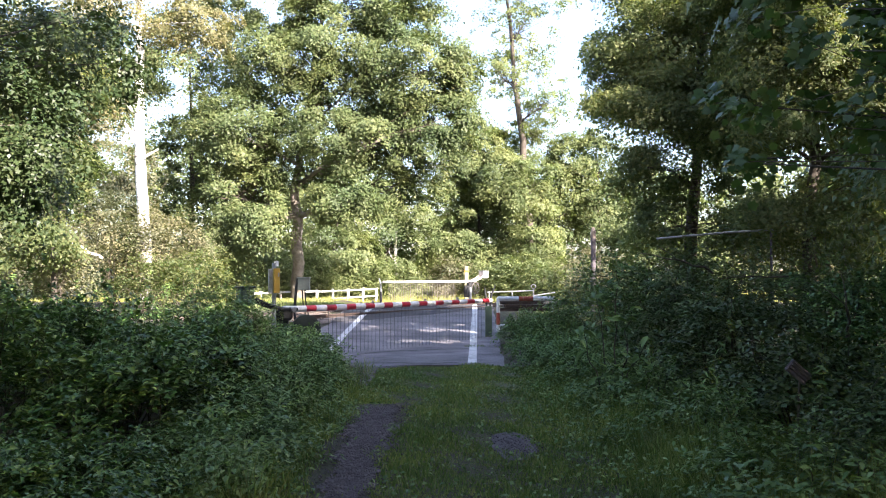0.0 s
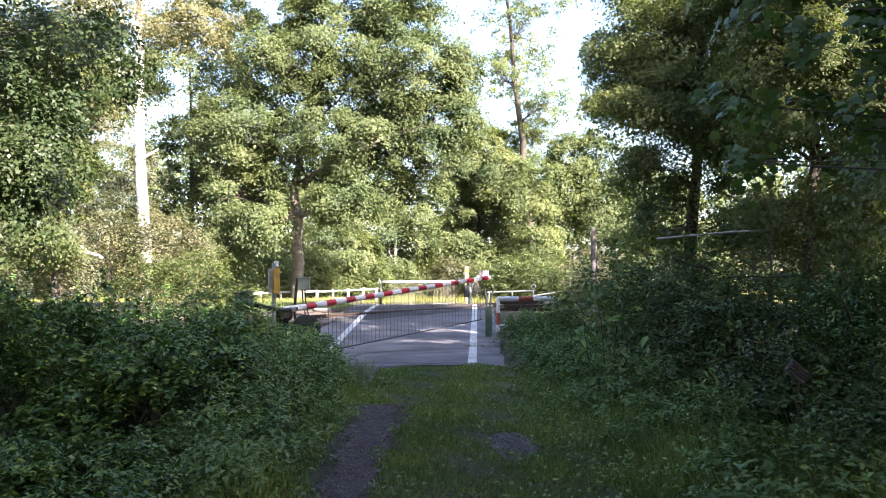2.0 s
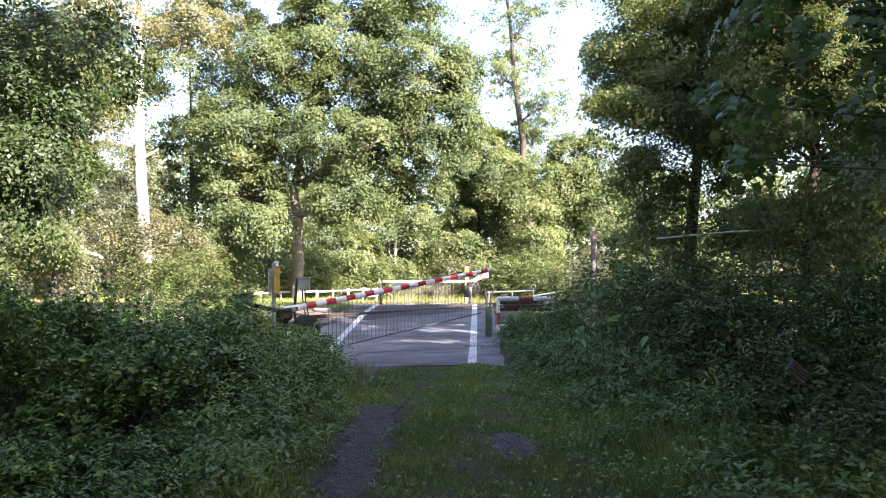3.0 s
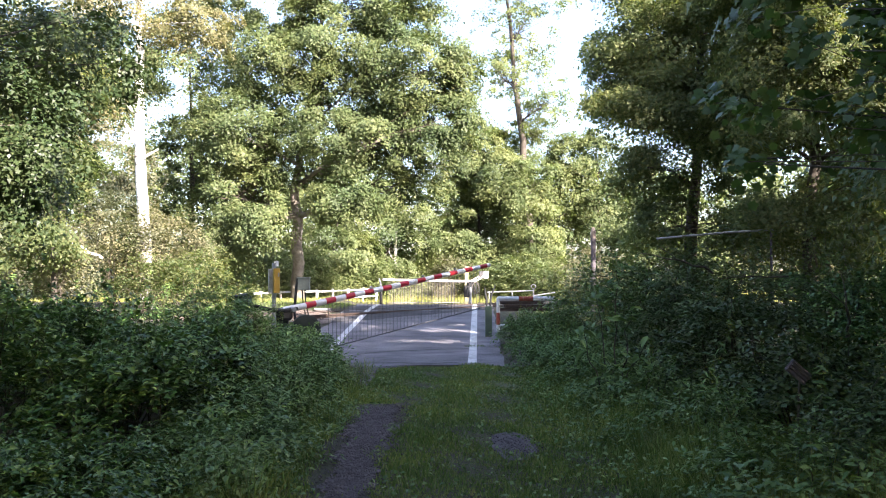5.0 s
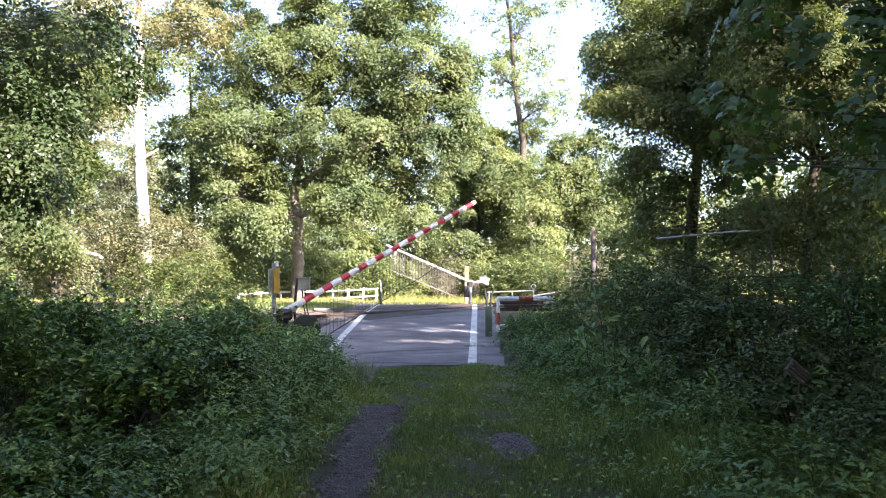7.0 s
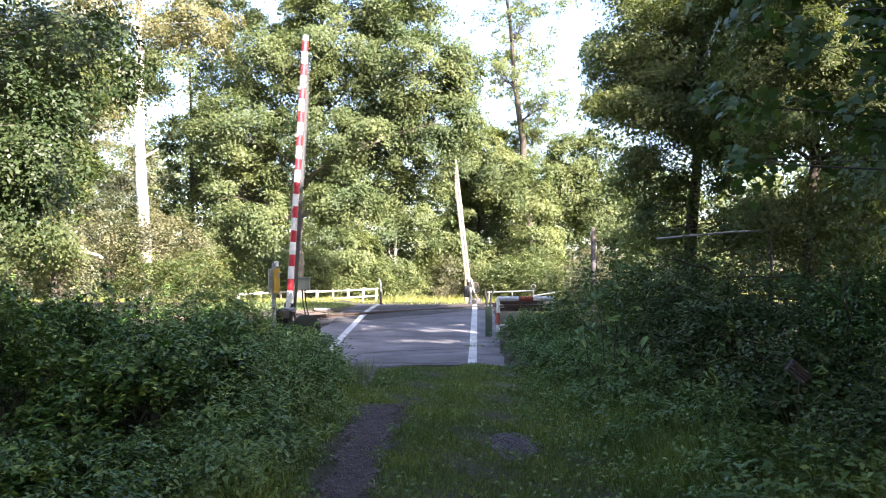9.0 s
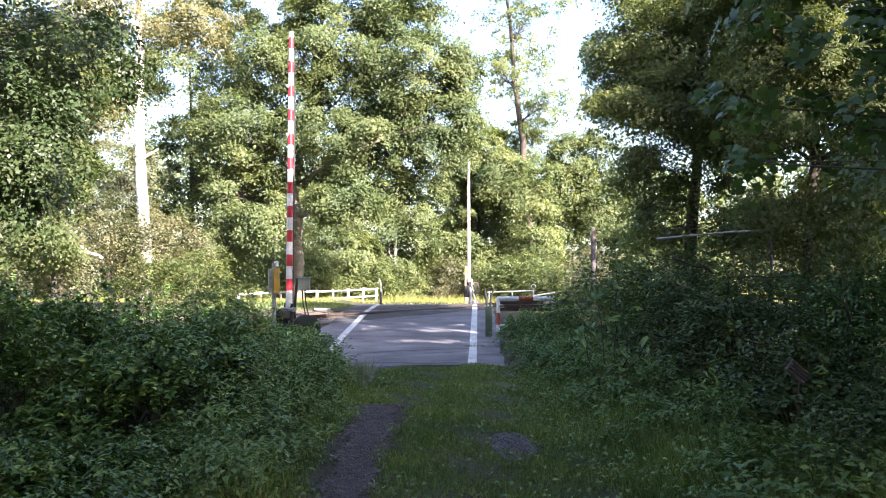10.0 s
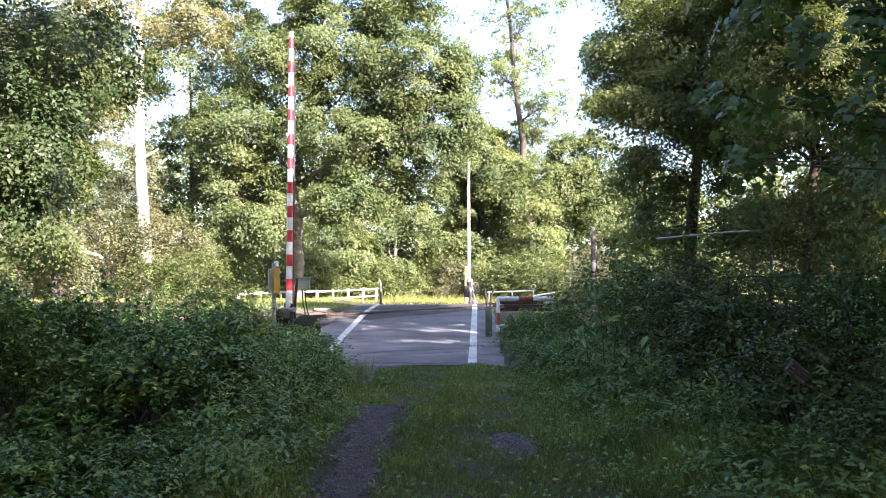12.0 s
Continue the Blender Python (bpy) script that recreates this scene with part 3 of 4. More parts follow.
    tagged(part("stem_growth", bm, stalk, t), kind="stuff")
    link("foliage", leaves("foliage", np.concatenate(at), np.concatenate(nor), *leaf, fine), mat, t)
    return t


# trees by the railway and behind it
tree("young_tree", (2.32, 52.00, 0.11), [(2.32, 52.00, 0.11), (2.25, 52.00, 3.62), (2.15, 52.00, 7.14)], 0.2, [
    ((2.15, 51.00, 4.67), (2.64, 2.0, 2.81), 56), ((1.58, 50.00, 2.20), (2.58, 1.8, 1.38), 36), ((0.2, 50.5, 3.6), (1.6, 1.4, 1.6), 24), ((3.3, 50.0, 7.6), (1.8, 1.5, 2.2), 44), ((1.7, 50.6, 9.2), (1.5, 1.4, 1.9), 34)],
    SUNLIT, BARK, "leafy green tree at the wood's edge", per=460, spread=0.44, leaf=(0.125, 0.095))
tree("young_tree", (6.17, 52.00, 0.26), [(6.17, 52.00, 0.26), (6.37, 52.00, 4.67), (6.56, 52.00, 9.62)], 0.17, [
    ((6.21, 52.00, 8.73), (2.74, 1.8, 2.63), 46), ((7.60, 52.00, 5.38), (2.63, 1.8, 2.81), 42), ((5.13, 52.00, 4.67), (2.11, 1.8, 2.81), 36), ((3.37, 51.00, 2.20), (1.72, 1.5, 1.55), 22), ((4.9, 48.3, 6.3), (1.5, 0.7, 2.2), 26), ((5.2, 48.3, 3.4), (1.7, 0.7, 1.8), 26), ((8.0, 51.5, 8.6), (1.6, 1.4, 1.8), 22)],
    SUNLIT, BARK, "young tree with bright yellow-green foliage", per=420, spread=0.44, leaf=(0.125, 0.095))
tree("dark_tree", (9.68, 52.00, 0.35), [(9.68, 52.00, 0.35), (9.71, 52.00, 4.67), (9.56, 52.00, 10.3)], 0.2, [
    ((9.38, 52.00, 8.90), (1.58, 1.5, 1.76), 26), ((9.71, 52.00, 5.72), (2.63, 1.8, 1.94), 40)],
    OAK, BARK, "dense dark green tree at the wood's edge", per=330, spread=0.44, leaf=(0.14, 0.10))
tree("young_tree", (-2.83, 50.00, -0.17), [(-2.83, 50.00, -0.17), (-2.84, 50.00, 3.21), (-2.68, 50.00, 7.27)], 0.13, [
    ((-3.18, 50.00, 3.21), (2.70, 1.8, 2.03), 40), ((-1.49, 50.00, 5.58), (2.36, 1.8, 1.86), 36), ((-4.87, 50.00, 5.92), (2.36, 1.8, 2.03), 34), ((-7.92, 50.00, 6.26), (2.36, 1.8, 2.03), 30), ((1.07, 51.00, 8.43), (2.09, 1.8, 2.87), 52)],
    SUNLIT, BIRCH_BARK, "slim pale-stemmed young tree in sunlight", per=330, spread=0.44, leaf=(0.12, 0.085))
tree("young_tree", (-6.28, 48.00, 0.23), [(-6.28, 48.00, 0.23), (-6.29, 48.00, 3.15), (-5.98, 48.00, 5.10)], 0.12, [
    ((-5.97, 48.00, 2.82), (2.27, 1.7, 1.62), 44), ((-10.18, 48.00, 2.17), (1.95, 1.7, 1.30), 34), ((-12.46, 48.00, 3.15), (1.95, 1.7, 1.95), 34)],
    SUNLIT, BARK, "young tree with bright yellow-green foliage", per=320, spread=0.40, leaf=(0.14, 0.10))
for tx, ty, d, r, k in ((-16.5, 36, 36, 3.2, 0), (-20.5, 38, 38, 3.6, 1), (-12.5, 41, 41, 3.0, 2), (-24, 34, 34, 3.5, 3)):
    tree("woodland_tree", (tx, ty, 0.6), [(tx, ty, 0.6), (tx + 0.2, ty, 6), (tx, ty, 13)], 0.2, [
        ((tx, ty, 11.5), (r, r * 0.8, 3.0), 40), ((tx + 0.8, ty - 0.5, 7), (r, r * 0.7, 2.6), 34), ((tx - 0.8, ty - 0.6, 3.5), (r, r * 0.7, 2.2), 30)],
        (BIRCH, SUNLIT, OAK, BIRCH)[k], BARK, "woodland tree in a sunlit thicket", per=520, spread=0.50, leaf=(0.125, 0.092), group="woodland trees")
tree("woodland_tree", (-11.08, 24.00, 0.81), [(-11.08, 24.00, 0.81), (-11.29, 24.00, 4.71), (-11.51, 24.00, 8.65)], 0.085, [
    ((-11.49, 24.00, 7.50), (1.78, 1.6, 1.46), 40), ((-11.78, 24.00, 4.71), (1.78, 1.6, 1.14), 30), ((-11.75, 24.00, 2.60), (1.62, 1.4, 0.97), 20)],
    SKYLIT_HEDGE, BARK, "woodland tree with dull green leaves", per=330, spread=0.36, leaf=(0.10, 0.07), group="woodland trees")
bush("pale_bush", (-10.9, 28.9), [((-11.1, 28.9, 3.55), (1.2, 0.8, 1.3), 40), ((-9.2, 29.2, 2.7), (1.05, 0.7, 0.95), 30), ((-10.7, 28.9, 1.75), (1.9, 0.6, 1.05), 44), ((-10.9, 27.3, 2.6), (0.45, 0.5, 1.2), 16), ((-9.75, 27.3, 2.9), (0.55, 0.3, 0.7), 14), ((-9.8, 27.2, 1.5), (0.8, 0.3, 0.5), 12)],
    BIRCH, "pale sunlit shrub round the birch trunk", per=130, spread=0.26, leaf=(0.085, 0.058), stalk=TWIG, layer=0.7)
bush("railway_bush", (-7.32, 25.00, 0.69)[:2], [((-7.33, 25.00, 1.45), (1.27, 1.0, 0.76), 34), ((-8.76, 25.00, 1.37), (0.93, 0.7, 0.68), 26)],
    SKYLIT_HEDGE, "grey-green shrub beside the railway", per=130, spread=0.24, leaf=(0.085, 0.05), stalk=TWIG, layer=0.7)
bush("railway_bush", (-12.21, 25.00, 0.69)[:2], [((-12.23, 25.00, 1.79), (2.03, 1.0, 1.01), 44)],
    BIRCH, "grey-green shrub beside the railway", per=140, spread=0.26, leaf=(0.085, 0.055), stalk=TWIG, layer=0.7)

tree("young_tree", (8.82, 33.00, 0.70), [(8.82, 33.00, 0.70), (8.83, 33.00, 2.70), (8.74, 33.00, 4.71)], 0.12, [
    ((7.72, 33.00, 3.15), (1.78, 1.3, 1.11), 30), ((10.18, 33.00, 3.59), (1.78, 1.3, 1.34), 30), ((8.85, 33.00, 4.94), (1.34, 1.2, 0.89), 14)],
    SUNLIT, BARK, "young tree with bright yellow-green foliage", per=260, spread=0.32, leaf=(0.11, 0.075))
tree("woodland_tree", (14.96, 36.00, 0.60), [(14.96, 36.00, 0.60), (14.98, 36.00, 2.30), (15.01, 36.00, 4.01)], 0.13, [
    ((13.78, 36.00, 3.03), (1.95, 1.3, 1.22), 28), ((16.94, 36.00, 2.79), (2.19, 1.3, 1.34), 32)],
    BIRCH, BARK, "woodland tree in a sunlit thicket", per=260, spread=0.36, leaf=(0.12, 0.085), group="woodland trees")

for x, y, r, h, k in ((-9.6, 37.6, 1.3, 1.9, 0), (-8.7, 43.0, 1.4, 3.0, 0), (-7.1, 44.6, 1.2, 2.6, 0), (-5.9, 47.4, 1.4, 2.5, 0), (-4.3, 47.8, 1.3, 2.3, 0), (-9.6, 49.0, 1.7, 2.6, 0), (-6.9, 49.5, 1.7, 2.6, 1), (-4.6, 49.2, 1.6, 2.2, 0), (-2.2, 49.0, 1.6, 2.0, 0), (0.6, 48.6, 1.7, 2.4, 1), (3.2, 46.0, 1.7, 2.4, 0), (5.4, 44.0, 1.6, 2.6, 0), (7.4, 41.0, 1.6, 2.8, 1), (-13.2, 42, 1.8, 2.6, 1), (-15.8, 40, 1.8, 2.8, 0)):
    bush("sunlit_shrub", (x, y), [((x, y, h * 0.5), (r, r * 0.7, h * 0.55), 34), ((x + 0.7, y - 0.4, h * 0.3), (r * 0.8, r * 0.5, h * 0.35), 18)], (SUNLIT, BIRCH)[k], "bright sunlit shrub at the wood's edge", per=170, spread=0.28, leaf=(0.11, 0.08), fine=None, stems=4, shoots=4, layer=0.7, group="sunlit shrubs", stalk=TWIG)

# trees along the path, with unseen ones added to block the sun
tree("hedge_tree", (6.02, 20.00, 0.70), [(6.02, 20.00, 0.70), (5.90, 20.00, 2.59), (6.12, 20.00, 4.89), (6.21, 20.00, 7.49), (6.37, 20.00, 9.97)], 0.19, [
    ((4.71, 20.00, 6.81), (1.15, 1.5, 1.15), 50), ((4.34, 19.00, 5.38), (0.95, 1.2, 0.74), 13), ((6.35, 20.00, 7.49), (1.49, 1.8, 1.35), 50),
    ((6.01, 19.00, 5.38), (1.35, 1.5, 0.95), 36), ((5.10, 19.00, 4.09), (1.22, 1.3, 0.81), 19), ((5.41, 20.00, 9.14), (1.35, 1.8, 1.08), 40),
    ((5.35, 19.00, 2.80), (1.28, 1.2, 0.64), 14), ((7.60, 19.50, 6.30), (1.3, 1.3, 1.1), 34), ((7.40, 19.50, 8.40), (1.3, 1.4, 1.0), 14)],
    SKYLIT_HEDGE, BARK, "dark hedgerow tree overhanging the path", per=620, spread=0.36, leaf=(0.078, 0.056), group="hedgerow trees")
tree("hedge_tree", (7.52, 17.00, 0.62), [(7.52, 17.00, 0.62), (7.43, 17.00, 2.46), (7.57, 17.00, 4.42), (7.48, 17.00, 6.63), (7.63, 17.00, 8.97)], 0.17, [
    ((6.89, 17.00, 6.04), (1.26, 1.4, 1.03), 50), ((8.27, 17.00, 5.46), (1.26, 1.4, 0.92), 46), ((7.15, 17.00, 7.80), (1.49, 1.6, 1.03), 50),
    ((6.28, 17.00, 2.80), (1.03, 1.2, 0.46), 12), ((8.00, 17.00, 2.57), (1.26, 1.2, 0.57), 22), ((9.07, 17.00, 4.42), (0.57, 1.2, 0.69), 18), ((8.00, 16.50, 3.44), (1.03, 1.0, 0.46), 12), ((6.41, 17.00, 4.53), (0.92, 1.2, 0.46), 20), ((8.90, 16.80, 6.6), (1.0, 1.2, 1.0), 34)],
    SKYLIT_HEDGE, BARK, "dark hedgerow tree overhanging the path", per=600, spread=0.33, leaf=(0.072, 0.052), group="hedgerow trees")
# This crown hangs above the view, added to shade the hedge below.
tree("hedge_tree", (7.4, 12.0, 0), [(7.4, 12.0, 0), (7.2, 11.9, 2.5), (6.6, 11.8, 5.0), (6.0, 11.6, 8.0)], 0.17, [
    ((4.6, 11.4, 6.9), (1.4, 1.6, 0.7), 56), ((5.0, 8.6, 5.9), (1.5, 1.6, 0.7), 64), ((6.4, 11.6, 8.2), (1.8, 1.8, 1.0), 20), ((6.6, 9.6, 6.2), (1.3, 1.5, 0.9), 36)],
    HEDGE, BARK, "dark hedgerow tree overhanging the path", per=120, spread=0.40, leaf=(0.15, 0.11), group="hedgerow trees")
# Most of these stand out of view, added to shade path and road.
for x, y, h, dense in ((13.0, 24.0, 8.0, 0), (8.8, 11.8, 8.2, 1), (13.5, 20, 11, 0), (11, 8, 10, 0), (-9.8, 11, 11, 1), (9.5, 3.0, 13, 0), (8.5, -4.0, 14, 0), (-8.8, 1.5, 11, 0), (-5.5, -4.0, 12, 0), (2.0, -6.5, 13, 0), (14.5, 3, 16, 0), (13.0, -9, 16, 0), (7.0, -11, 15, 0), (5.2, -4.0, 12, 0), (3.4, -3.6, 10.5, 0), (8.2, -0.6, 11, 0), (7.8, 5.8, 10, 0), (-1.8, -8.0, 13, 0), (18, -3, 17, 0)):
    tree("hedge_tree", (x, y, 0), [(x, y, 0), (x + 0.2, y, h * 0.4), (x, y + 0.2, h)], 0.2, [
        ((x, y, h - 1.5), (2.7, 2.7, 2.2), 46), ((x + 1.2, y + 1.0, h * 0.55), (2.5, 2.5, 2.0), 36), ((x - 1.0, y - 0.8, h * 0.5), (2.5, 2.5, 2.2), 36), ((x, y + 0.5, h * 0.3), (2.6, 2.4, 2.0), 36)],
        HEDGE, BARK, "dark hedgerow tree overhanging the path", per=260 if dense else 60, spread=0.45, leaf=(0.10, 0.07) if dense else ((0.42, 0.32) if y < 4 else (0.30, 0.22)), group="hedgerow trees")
# Unseen tree behind the camera, its crown added overhead for shade.
tree("added_shade_tree", (-3.2, -1.2, 0), [(-3.2, -1.2, 0), (-3.0, -1.0, 4), (-2.6, -0.5, 8), (-2.5, 0, 11)], 0.24, [
    ((-5.0, 4.0, 8.0), (2.8, 2.6, 1.3), 40), ((1.5, -1.0, 8.6), (2.8, 2.6, 1.3), 22), ((-3.0, -3.0, 9.5), (3.0, 3.0, 1.6), 40), ((-3.0, 7.2, 9.4), (2.8, 2.0, 1.2), 60)],
    MAPLE, BARK, "unseen tall tree added to shade the path", per=60, spread=0.42, leaf=(0.22, 0.17))
# The larger lobes lie out of view, added to shade the right side.
tree("maple_tree", (5.8, 3.6, 0), [(5.8, 3.6, 0), (5.7, 3.8, 2.2), (5.9, 3.7, 5), (5.8, 3.8, 9)], 0.16, [
    ((3.17, 6.50, 3.46), (0.66, 0.6, 0.12), 9), ((3.13, 6.50, 3.80), (0.83, 0.6, 0.16), 7), ((2.61, 6.80, 3.08), (0.48, 0.4, 0.08), 5), ((2.44, 6.60, 2.59), (0.22, 0.3, 0.06), 2), ((3.27, 6.20, 2.87), (0.35, 0.6, 0.10), 4), ((4.6, 5.2, 4.6), (1.3, 1.5, 0.5), 80), ((5.2, 7.6, 5.0), (1.3, 1.4, 0.5), 60), ((3.6, 3.4, 4.3), (1.1, 1.3, 0.4), 50),
    ((5.4, 4.0, 6.5), (2.2, 2.2, 1.6), 26), ((6.2, 2.6, 8.6), (2.2, 2.2, 1.6), 22), ((6.0, 0.2, 9.0), (2.4, 2.2, 1.8), 22), ((6.6, -1.5, 6.6), (2.2, 2.0, 1.8), 20)],
    MAPLE, BARK, "maple tree with broad drooping green leaves", per=36, spread=0.16, leaf=(0.085, 0.08), lobed=True, twigs=0.9, limb=0.17)
# The last four lobes are overhead and unseen, added to shade the brambles.
tree("beech_tree", (-8.6, 10.5, 0), [(-8.6, 10.5, 0), (-8.5, 10.6, 3), (-8.2, 10.8, 7), (-8.3, 11, 11)], 0.2, [
    ((-6.16, 12.50, 5.07), (0.97, 1.2, 0.65), 13), ((-6.14, 12.00, 3.46), (0.73, 1.0, 0.49), 17), ((-5.62, 13.00, 5.65), (0.88, 1.2, 0.53), 7), ((-6.75, 12.00, 4.00), (0.9, 1.2, 0.8), 16), ((-6.3, 11.5, 4.3), (0.9, 0.9, 0.7), 13), ((-5.1, 12.6, 4.9), (0.5, 0.8, 0.6), 8), ((-6.3, 12.0, 2.9), (0.7, 0.8, 0.35), 13), ((-5.7, 12.2, 3.9), (0.5, 0.8, 0.5), 9), ((-5.4, 6.4, 4.9), (1.6, 1.8, 0.6), 44), ((-5.0, 3.4, 4.6), (1.6, 1.6, 0.6), 40), ((-5.6, 9.2, 6.4), (1.5, 1.6, 0.7), 44), ((-3.9, 4.9, 4.6), (0.9, 1.2, 0.4), 22)],
    SHADED_BEECH, BARK, "beech tree with layered branches, dull leaves darkened for shade", per=280, spread=0.30, leaf=(0.068, 0.048), twigs=0.6, limb=0.22)

# brambles and weeds beside the path
for k, (x, y, r, h) in enumerate(((-2.9, 6.2, 0.8, 0.42), (-4.4, 6.6, 1.0, 0.30), (-3.3, 8.5, 1.0, 0.95), (-5.0, 8.8, 1.3, 1.35), (-3.3, 10.0, 1.1, 1.05), (-5.3, 10.8, 1.3, 1.3), (-7.2, 10.2, 1.4, 1.35), (-3.7, 12.2, 1.2, 1.05), (-5.8, 13.0, 1.4, 1.2), (-7.9, 13.2, 1.5, 1.3), (-4.6, 14.6, 1.2, 0.95), (-7.0, 15.6, 1.5, 1.1), (-9.6, 15.2, 1.6, 1.3), (-4.8, 5.2, 0.9, 0.22), (-2.2, 5.0, 0.6, 0.3))):
    bush("bramble_bush", (x, y), [((x, y, h * 0.42), (r, r, h * RNG.uniform(0.45, 0.66)), int(34 * r)), ((x + 0.4, y - 0.3, h * 0.55), (r * 0.6, r * 0.6, h * 0.42), 14)], BRAMBLE,
        "dense green bramble bush beside the path", per=150 if y > 8 else 190, spread=0.12, leaf=(0.075, 0.046) if y > 8 else (0.050, 0.031), fine=y < 9, stems=9, group="brambles")
for k, (x, y, r, h) in enumerate(((-2.0, 7.4, 0.6, 0.35), (-2.3, 9.0, 0.6, 0.5), (-2.2, 10.6, 0.6, 0.6), (-2.4, 12.2, 0.7, 0.7), (-2.5, 13.6, 0.7, 0.75), (-3.2, 14.8, 0.7, 0.5), (-4.0, 15.9, 0.7, 0.55), (-1.75, 9.6, 0.4, 0.3), (-1.85, 11.4, 0.45, 0.45), (-1.95, 13.0, 0.5, 0.55), (-1.6, 6.6, 0.4, 0.22), (-1.65, 8.2, 0.4, 0.25), (-2.5, 14.6, 0.6, 0.6), (-4.3, 16.5, 0.55, 1.42), (-5.1, 16.8, 0.7, 1.55), (-3.85, 15.9, 0.38, 1.42), (-3.38, 15.8, 0.32, 0.98))):
    bush("weed_patch", (x, y), [((x, y, h * 0.45), (r, r, h * 0.5), int(44 * r))], NETTLE, "leafy weeds at the edge of the path", "weeds", per=100, spread=0.13, leaf=(0.07, 0.026), stems=12, group="weeds")
for k, (x, y, r, h) in enumerate(((2.6, 6.0, 0.8, 0.45), (2.5, 8.2, 0.7, 0.5), (2.4, 10.4, 0.7, 0.6), (2.2, 12.6, 0.7, 0.62), (2.05, 14.8, 0.7, 0.55), (2.05, 16.8, 0.6, 0.50), (2.35, 18.6, 0.6, 0.72), (1.80, 19.5, 0.42, 0.60), (2.25, 19.7, 0.5, 0.74), (2.8, 20.0, 0.55, 0.95))):
    bush("weed_patch", (x, y), [((x, y, h * 0.45), (r, r, h * 0.5), int(44 * r))], NETTLE, "leafy weeds at the edge of the path", "weeds", per=100, spread=0.14, leaf=(0.07, 0.03), stems=12, group="weeds")
for k, (x, y, r, h) in enumerate(((3.9, 6.4, 1.0, 0.9), (5.0, 8.0, 1.2, 1.3), (3.8, 8.6, 0.9, 1.0), (3.7, 10.8, 1.0, 1.35), (5.6, 10.8, 1.3, 1.7), (3.6, 13.2, 1.0, 1.6), (5.2, 13.6, 1.3, 2.0), (3.5, 15.8, 1.0, 1.75), (5.2, 16.6, 1.3, 2.1), (7.2, 14.4, 1.4, 2.2), (3.6, 18.6, 1.1, 1.9), (5.6, 20.0, 1.4, 2.2), (8.0, 18.5, 1.6, 2.4), (4.6, 4.9, 0.8, 0.45), (7.0, 11.2, 1.4, 2.0))):
    bush("hedge_bush", (x, y), [((x, y, h * 0.45), (r, r, h * 0.55), int(44 * r)), ((x - 0.2, y - 0.3, h * 0.6), (r * 0.6, r * 0.6, h * 0.4), 14)], (HEDGE, BRAMBLE, HEDGE)[k % 3],
        "tangled dark hedge bush beside the path", per=(190 if y < 8 else 160 if y < 12.5 else 130), spread=0.15, leaf=(0.066, 0.042) if y > 8 else (0.050, 0.031), fine=y < 7, stems=9, group="hedge bushes", stalk=TWIG)

# far woods
at, nor = [], []
for k in range(900):
    x = RNG.uniform(-44, 40)
    top = 14.5 if x < -4 else (8.8 if x < 12 else 11)
    c = np.array([[x, RNG.uniform(54, 62), 0.3 + top * RNG.random() ** 1.25 * (0.85 + 0.15 * math.sin(x * 1.3))]])
    a, b = clump_points(c, c[0] - [0, -2, 2], 200, 0.85, 0.75, sprays=10)
    at.append(a)
    nor.append(b)
tagged(link("far_woods", leaves("far_woods", np.concatenate(at), np.concatenate(nor), 0.26, 0.19, None), SUNLIT), "dense mixed woods far behind the crossing", "woods", kind="stuff")


def grass(name, xs, ys, n, tall, mat, label, keep=None, width=0.0075):
    x, y = RNG.uniform(*xs, n), RNG.uniform(*ys, n)
    if keep is not None:
        m = keep(x, y)
        x, y = x[m], y[m]
    n = len(x)
    h = tall(x, y) * RNG.uniform(0.45, 1.25, n)
    root = np.stack([x, y, height(x, y) - 0.02], 1)
    a = RNG.uniform(0, 6.283, n)
    side = np.stack([np.cos(a), np.sin(a), np.zeros(n)], 1) * (width * RNG.uniform(0.6, 1.4, n))[:, None]
    lean = np.stack([RNG.normal(size=n), RNG.normal(size=n), np.zeros(n)], 1) * (h * 0.32)[:, None]
    up = np.stack([np.zeros(n), np.zeros(n), h], 1)
    v = np.stack([root - side, root + side, root + up + lean], 1).reshape(-1, 3)
    f = np.arange(n * 3).reshape(-1, 3)
    return tagged(link(name, raw_mesh(name, v, f), mat), label, "grass", kind="stuff")


def path_height(x, y):
    verge = np.clip((np.abs(x - 0.15) - 1.15) / 1.0, 0, 1)
    return 0.045 + 0.03 * np.sin(x * 5 + y * 1.7) * np.sin(y * 2.3) + verge * np.where(x < 0, 0.12, 0.24)


def off_gravel(x, y):
    wob = 0.1 * np.sin(y * 1.3) + 0.06 * np.sin(y * 4.7 + x * 3)
    g = np.clip((np.abs(x + 0.84 - wob - 0.02 * (y - 8)) - 0.20) / 0.12, 0.04, 1)
    p = np.clip(((x - 0.72) ** 2 / 0.05 + (y - 8.5) ** 2 / 0.5), 0.1, 1)
    g = np.where(y > 11.0 + 0.3 * np.sin(x * 9), 1, g)
    s = np.clip((15.75 + 0.3 * np.sin(x * 3) - y) / 0.4, 0, 1)
    inner = (x > -1.45 - 0.28 * (y - 12.8)) & (x < -1.14 + 1.1 * np.maximum(0, y - 15.0) ** 1.2) & (y > 12.8)
    s = np.where(inner, s * 0.06, s)
    return RNG.random(len(x)) < g * p * s


grass("path_grass", (-3.0, 3.2), (3.6, 16.2), 190000, path_height, GRASS, "short trodden grass on the path", off_gravel)
